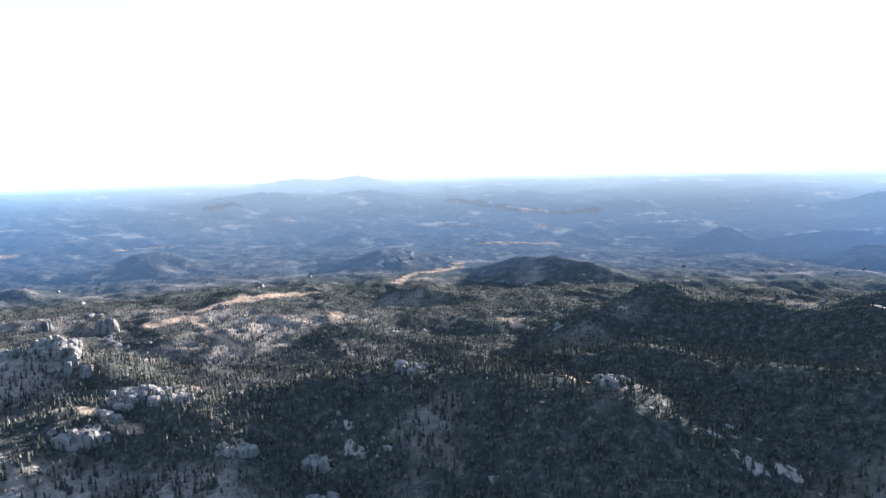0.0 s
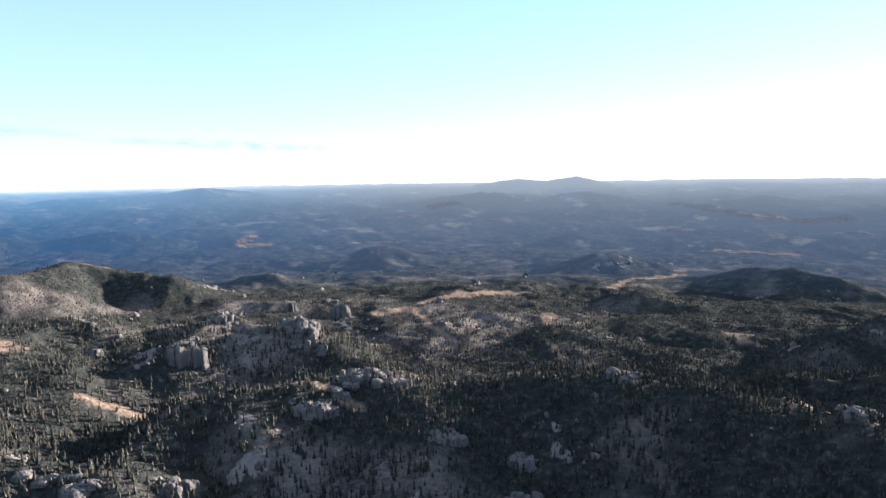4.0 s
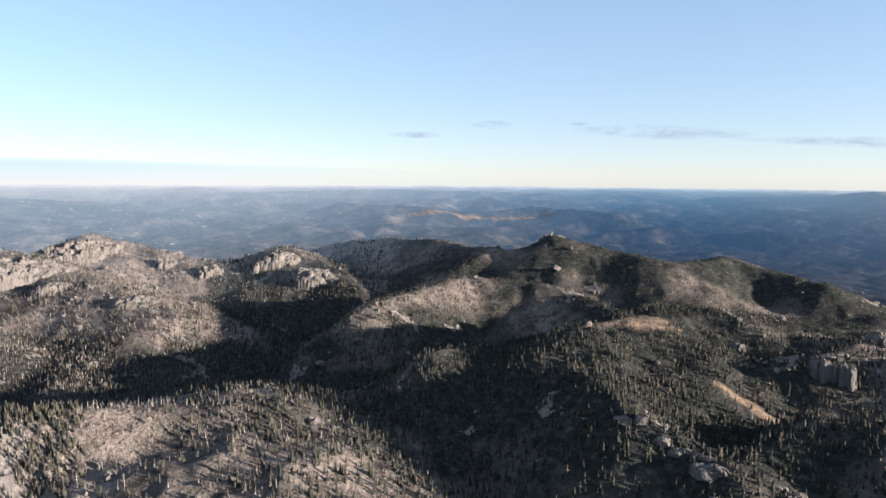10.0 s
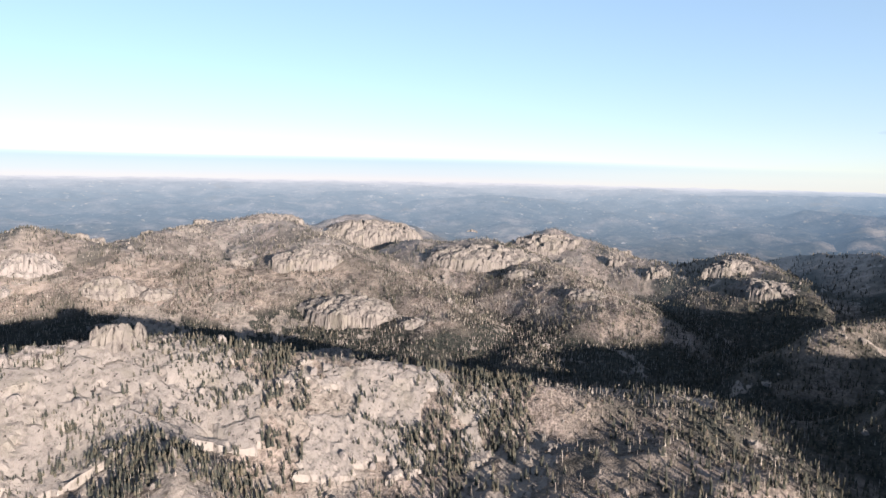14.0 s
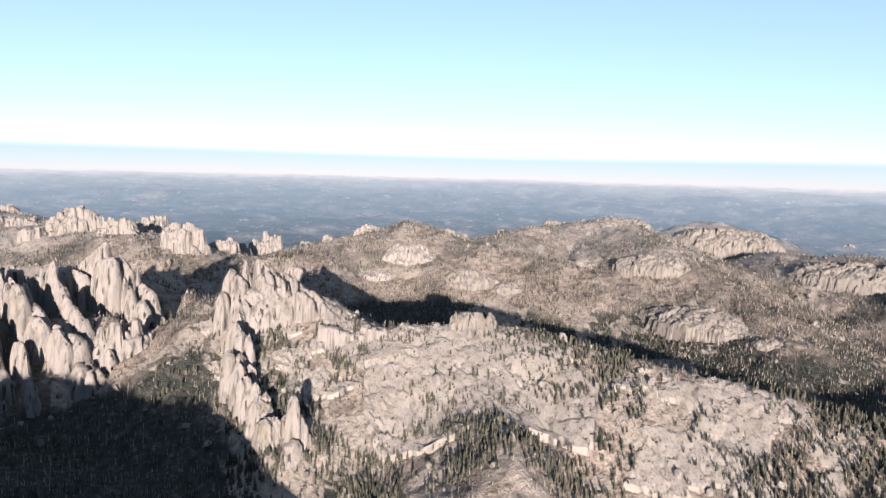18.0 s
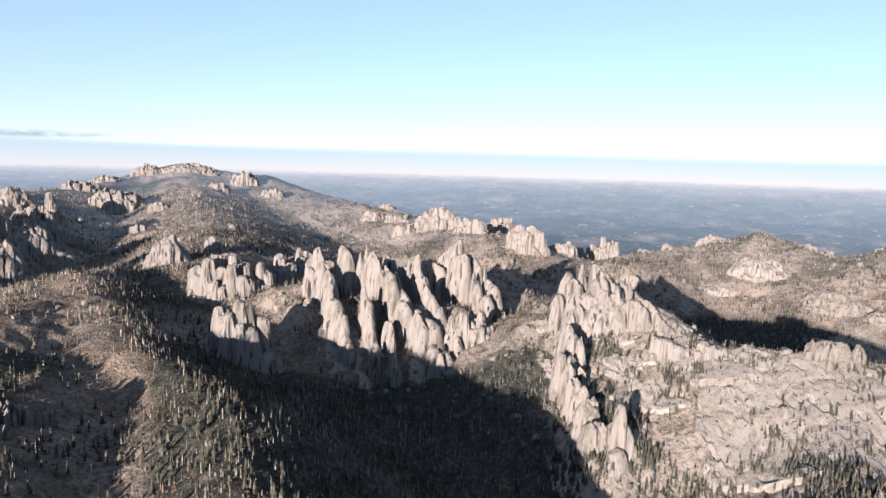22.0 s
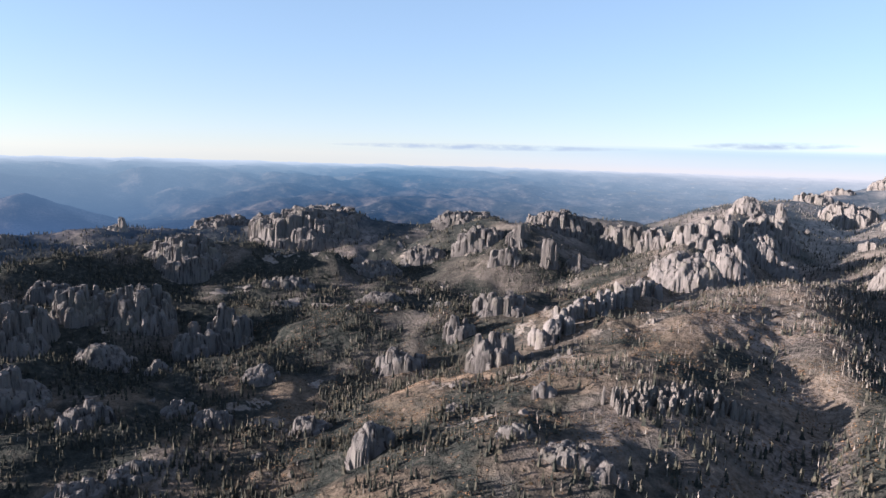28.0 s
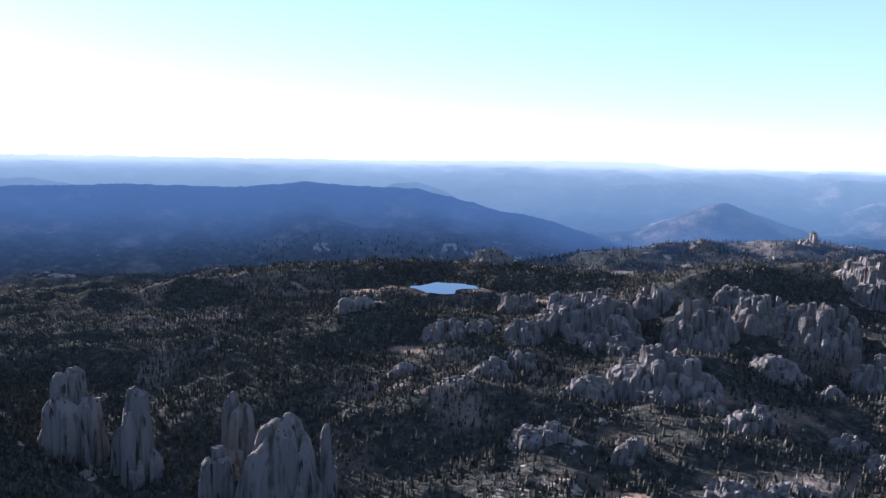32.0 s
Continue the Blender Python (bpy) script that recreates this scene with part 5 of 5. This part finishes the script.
for h, up, far, w, t in ((30.4, -12.2, 1080, 84, 42), (36.2, -10.8, 1130, 60, 34), (33.4, -12.2, 1090, 50, 22), (25.2, -16.5, 800, 90, 24), (22.3, -17.9, 770, 44, 16), (29.5, -18.3, 730, 60, 14), (26.9, -10.1, 1400, 54, 32), (30.9, -9.6, 1480, 36, 22), (40.7, -22.3, 640, 52, 12),
                         (46.0, -24.0, 600, 36, 10), (18.1, -22.4, 660, 50, 14), (17.7, -17.2, 860, 30, 12), (11.6, -22.8, 650, 40, 12), (45.6, -12.6, 1050, 30, 14), (3.1, -16.1, 780, 46, 18), (346.5, -18.0, 720, 44, 22), (11.2, -25.6, 590, 50, 12), (60.2, -4.8, 1820, 90, 40), (50.4, -9.1, 1280, 30, 20)):
    tor("rock_outcrop", "weathered pinkish granite outcrop on the wooded hills", "rock outcrop", h, up, far, w * 0.8, t * 0.75, 0.6, 10, 0.5, 0, BLOCKS, "outcrops in the woods", 0.6)
crag("rock_slabs", "paired upright granite slabs above the shade", "rock slabs", "", BLOCKS, 6, 14, 24, 3, (40.3, -13.0, 990), (39.2, -13.0, 990), (37.6, -13.1, 995), seed=40)
crag("rock_outcrop", "tan granite outcrop on a wooded ridge", "rock outcrop", "", BLOCKS, 10, 24, 32, 8, (31, -12.4, 1050), (29.5, -12.8, 1040), (28.4, -14.0, 1000), seed=41)
crag("rock_outcrop", "low jumble of pinkish granite", "rock outcrop", "", BLOCKS, 12, 18, 18, 8, (28.0, -17.6, 760), (25.2, -17.1, 770), (23, -17.8, 760), seed=42)
crag("rock_outcrop", "pale slab on the edge of the dark valley", "rock outcrop", "", DOMES, 12, 24, 14, 6, (53.9, -19.2, 700), (50, -20.7, 668), (46.8, -21.8, 640), seed=43)
crag("rock_outcrop", "rocky top of the tree-clad hill", "rock outcrop", "", BLOCKS, 9, 30, 26, 9, (61.5, -5.1, 2000), (60.2, -4.85, 2000), (57, -5.7, 1980), seed=44)
crag("rock_outcrop", "small bare rocks on the shaded hill", "rock outcrop", "", BLOCKS, 8, 14, 14, 8, (4.5, -15.9, 780), (2, -16.3, 765), seed=45)
crag("boulder", "rounded granite boulder in the woods", "rock", "", DOMES, 3, 26, 18, 6, (50.4, -9.3, 1270), seed=46)
crag("rock_outcrop", "granite outcrop in the shaded woods", "rock outcrop", "", BLOCKS, 8, 16, 22, 8, (-12.6, -17.4, 690), (-14, -17.9, 685), seed=47)
crag("rock_outcrop", "grey crag beside the meadow", "rock outcrop", "", BLOCKS, 6, 22, 22, 8, (27.8, -10.2, 1560), seed=48)


# ---- the air far off: glowing strip painted as haze over plains, thin cloud streaks ----
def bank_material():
    m = bpy.data.materials.new("glowing_haze_strip")
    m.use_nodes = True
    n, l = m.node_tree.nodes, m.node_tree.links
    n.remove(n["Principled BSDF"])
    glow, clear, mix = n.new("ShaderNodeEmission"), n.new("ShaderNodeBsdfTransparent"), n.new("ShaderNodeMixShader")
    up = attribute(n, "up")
    # haze brightness is painted upwards in bands of emission
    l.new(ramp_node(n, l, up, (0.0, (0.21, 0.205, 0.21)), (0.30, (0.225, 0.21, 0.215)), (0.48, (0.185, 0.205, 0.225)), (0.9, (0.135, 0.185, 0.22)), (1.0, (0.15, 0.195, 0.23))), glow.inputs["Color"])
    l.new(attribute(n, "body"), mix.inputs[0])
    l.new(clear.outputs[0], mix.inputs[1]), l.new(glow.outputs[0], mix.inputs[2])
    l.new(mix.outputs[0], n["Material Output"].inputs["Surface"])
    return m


steps, rows_up = 240, 12
head = np.linspace(60, 232, steps)
v = np.linspace(0, 1, rows_up)
hh, vv = np.meshgrid(head, v, indexing="ij")
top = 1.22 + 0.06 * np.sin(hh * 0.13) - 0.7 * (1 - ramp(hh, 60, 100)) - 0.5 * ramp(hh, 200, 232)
rise = -1.4 + vv * (top + 1.4)
far = 4960.0
verts = np.stack([-np.sin(np.radians(hh)) * far, np.cos(np.radians(hh)) * far, EYE[2] + far * np.tan(np.radians(rise))], -1).reshape(-1, 3)
i = np.arange(steps * rows_up).reshape(steps, rows_up)
me = array_mesh("glowing_haze_strip", verts, np.stack([i[:-1, :-1], i[1:, :-1], i[1:, 1:], i[:-1, 1:]], -1).reshape(-1, 4), bank_material(), True)
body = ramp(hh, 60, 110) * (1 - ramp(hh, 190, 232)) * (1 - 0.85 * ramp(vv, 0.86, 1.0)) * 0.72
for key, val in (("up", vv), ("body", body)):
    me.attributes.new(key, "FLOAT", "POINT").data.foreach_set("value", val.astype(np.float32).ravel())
bank = tagged(new("haze_backdrop", me), "pale blue glowing strip painted as haze over the far plains", "haze", kind="structure")
bank.visible_shadow = False


# ---- loose boulders on the stony slopes, far too many to count ----
def boulder_field(count, near, far, seed, scale):
    rng = np.random.default_rng(seed)
    r = np.sqrt(rng.uniform(near ** 2, far ** 2, count * 6))
    head = rng.uniform(-78, 285, count * 6)
    x, y = -np.sin(np.radians(head)) * r, np.cos(np.radians(head)) * r
    bare = stony(x, y, head % 360, r)
    bare = bare * (1.15 - bare) * 2.2 + 0.012
    keep = np.nonzero(rng.uniform(0, 1, count * 6) < bare * 0.8)[0][:count]
    x, y = x[keep], y[keep]
    z = heights(x, y)
    size = scale * (1.2 + 4.2 * rng.uniform(0, 1, len(x)) ** 3)
    g = (1 + 5 ** 0.5) / 2
    ico = np.array([(-1, g, 0), (1, g, 0), (-1, -g, 0), (1, -g, 0), (0, -1, g), (0, 1, g), (0, -1, -g), (0, 1, -g), (g, 0, -1), (g, 0, 1), (-g, 0, -1), (-g, 0, 1)]) / 1.9
    tri = np.array([(0, 11, 5), (0, 5, 1), (0, 1, 7), (0, 7, 10), (0, 10, 11), (1, 5, 9), (5, 11, 4), (11, 10, 2), (10, 7, 6), (7, 1, 8), (3, 9, 4), (3, 4, 2), (3, 2, 6), (3, 6, 8), (3, 8, 9), (4, 9, 5), (2, 4, 11), (6, 2, 10), (8, 6, 7), (9, 8, 1)])
    v = ico[None] * rng.uniform(0.65, 1.3, (len(x), 12, 1)) * size[:, None, None] * np.stack([rng.uniform(0.7, 1.3, len(x)), rng.uniform(0.7, 1.3, len(x)), rng.uniform(0.6, 1.5, len(x))], -1)[:, None]
    v = v + np.stack([x, y, z + size * 0.25], -1)[:, None]
    f = tri[None] + (np.arange(len(x)) * 12)[:, None, None]
    return tagged(new("boulder_field", array_mesh("boulder_field", v.reshape(-1, 3), f.reshape(-1, 3), MID_ROCK)), "loose pale granite boulders strewn over the slopes", "boulders", kind="stuff")


boulder_field(6500, 450, 1500, 5, 1.0)
boulder_field(4000, 1500, 2300, 6, 1.7)


# ---- single pines on the nearest slope ----
def crown_mesh(seed, sides=7, tiers=6, spare=False):
    """Ragged whorls of boughs, one unit tall."""
    rng = np.random.default_rng(seed)
    verts, faces = [], []
    for k in range(tiers):
        lo = 0.16 + 0.74 * k / tiers
        w = (0.15 if not spare else 0.10) * (1 - 0.78 * k / tiers) * rng.uniform(0.8, 1.15)
        turn = rng.uniform(0, 6)
        first = len(verts)
        for q in range(sides * 2):
            t = turn + math.pi * q / sides
            d = w * (rng.uniform(0.85, 1.3) if q % 2 == 0 else rng.uniform(0.35, 0.6))
            verts.append((d * math.cos(t), d * math.sin(t), lo - (0.03 if q % 2 == 0 else 0) + rng.uniform(-0.015, 0.015)))
        verts.append((0, 0, min(1.0, lo + 0.22)))
        faces += [(first + q, first + (q + 1) % (sides * 2), first + sides * 2) for q in range(sides * 2)]
    return array_mesh("crown", verts, faces, PINE)


def trunk_mesh(seed):
    verts = [(0.016 * (1 - 0.8 * v) * math.cos(a), 0.016 * (1 - 0.8 * v) * math.sin(a), v * 0.95 - 0.04) for v in (0, 0.3, 0.65, 1.0) for a in (0, 1.257, 2.513, 3.77, 5.027)]
    return array_mesh("trunk", verts, [(j * 5 + q, j * 5 + (q + 1) % 5, j * 5 + 5 + (q + 1) % 5, j * 5 + 5 + q) for j in range(3) for q in range(5)], SNAG)


CROWNS, TRUNK = [crown_mesh(400 + k, spare=k > 3) for k in range(6)], trunk_mesh(1)
rng = np.random.default_rng(12)
x, y, gone = sow(2600, 430, 700, 31)
head = np.degrees(np.arctan2(-x, y)) % 360
near_slope = np.nonzero((head > 178) & (head < 262))[0][:300]
for k, z in zip(near_slope, heights(x[near_slope], y[near_slope])):
    tall = rng.uniform(7, 15)
    tree = tagged(new("pine_tree"), "dark green ponderosa pine on the open slope", "tree", "pines on the near slope")
    tree.matrix_basis = pose(x[k], y[k], z, 0, 0, rng.uniform(0, 360)) @ Matrix.Scale(tall, 4)
    part("trunk", TRUNK, tree)
    part("crown", CROWNS[rng.integers(6)], tree)


# ---- thin streaks of cloud low over the plains ----
def cloud_material():
    m = bpy.data.materials.new("thin_cloud")
    m.use_nodes = True
    n, l = m.node_tree.nodes, m.node_tree.links
    n.remove(n["Principled BSDF"])
    glow, clear, mix = n.new("ShaderNodeEmission"), n.new("ShaderNodeBsdfTransparent"), n.new("ShaderNodeMixShader")
    # the clouds' sky-lit grey is painted as emission
    glow.inputs["Color"].default_value = (0.125, 0.148, 0.18, 1)
    times = n.new("ShaderNodeMath")
    times.operation = "MULTIPLY"
    p = n.new("ShaderNodeNewGeometry").outputs["Position"]
    l.new(ramp_node(n, l, noise_node(n, l, p, 150, 5, 0.6, (1, 1, 3.0)), (0.34, (0, 0, 0)), (0.62, (0.9, 0.9, 0.9))), times.inputs[0])
    l.new(attribute(n, "body"), times.inputs[1])
    l.new(times.outputs[0], mix.inputs[0])
    l.new(clear.outputs[0], mix.inputs[1]), l.new(glow.outputs[0], mix.inputs[2])
    l.new(mix.outputs[0], n["Material Output"].inputs["Surface"])
    return m


CLOUD = cloud_material()
for head0, head1, up0, up1, thick, lab in ((63.5, 67.3, 4.25, 4.25, 0.42, "small grey cloud"), (57.6, 59.2, 4.3, 4.3, 0.22, "small grey cloud"), (44.5, 59.3, 3.25, 3.9, 0.62, "long grey streak of cloud"), (24.0, 47.0, 2.0, 3.0, 0.45, "long thin streak of cloud"),
                                          (69.5, 74.0, 3.4, 3.4, 0.32, "faint grey cloud"), (187.0, 199.0, 1.55, 1.35, 0.35, "faint low cloud"), (202, 228, 0.95, 0.75, 0.30, "faint low streak of cloud")):
    u = np.linspace(0, 1, 48)
    w = np.linspace(-1, 1, 9)
    uu, ww = np.meshgrid(u, w, indexing="ij")
    edge = np.sin(np.pi * uu) ** 0.6
    hh = head0 + (head1 - head0) * uu
    rise = up0 + (up1 - up0) * uu + ww * thick * edge
    far = 4900.0 - 30 * (1 - ww ** 2) * edge
    verts = np.stack([-np.sin(np.radians(hh)) * far, np.cos(np.radians(hh)) * far, EYE[2] + far * np.tan(np.radians(rise))], -1).reshape(-1, 3)
    i = np.arange(48 * 9).reshape(48, 9)
    me = array_mesh("cloud", verts, np.stack([i[:-1, :-1], i[1:, :-1], i[1:, 1:], i[:-1, 1:]], -1).reshape(-1, 4), CLOUD, True)
    me.attributes.new("body", "FLOAT", "POINT").data.foreach_set("value", ((1 - ww ** 2) * edge).astype(np.float32).ravel())
    cloud = tagged(new("cloud", me), lab + " low over the plains", "cloud", kind="structure")
    cloud.visible_shadow = False
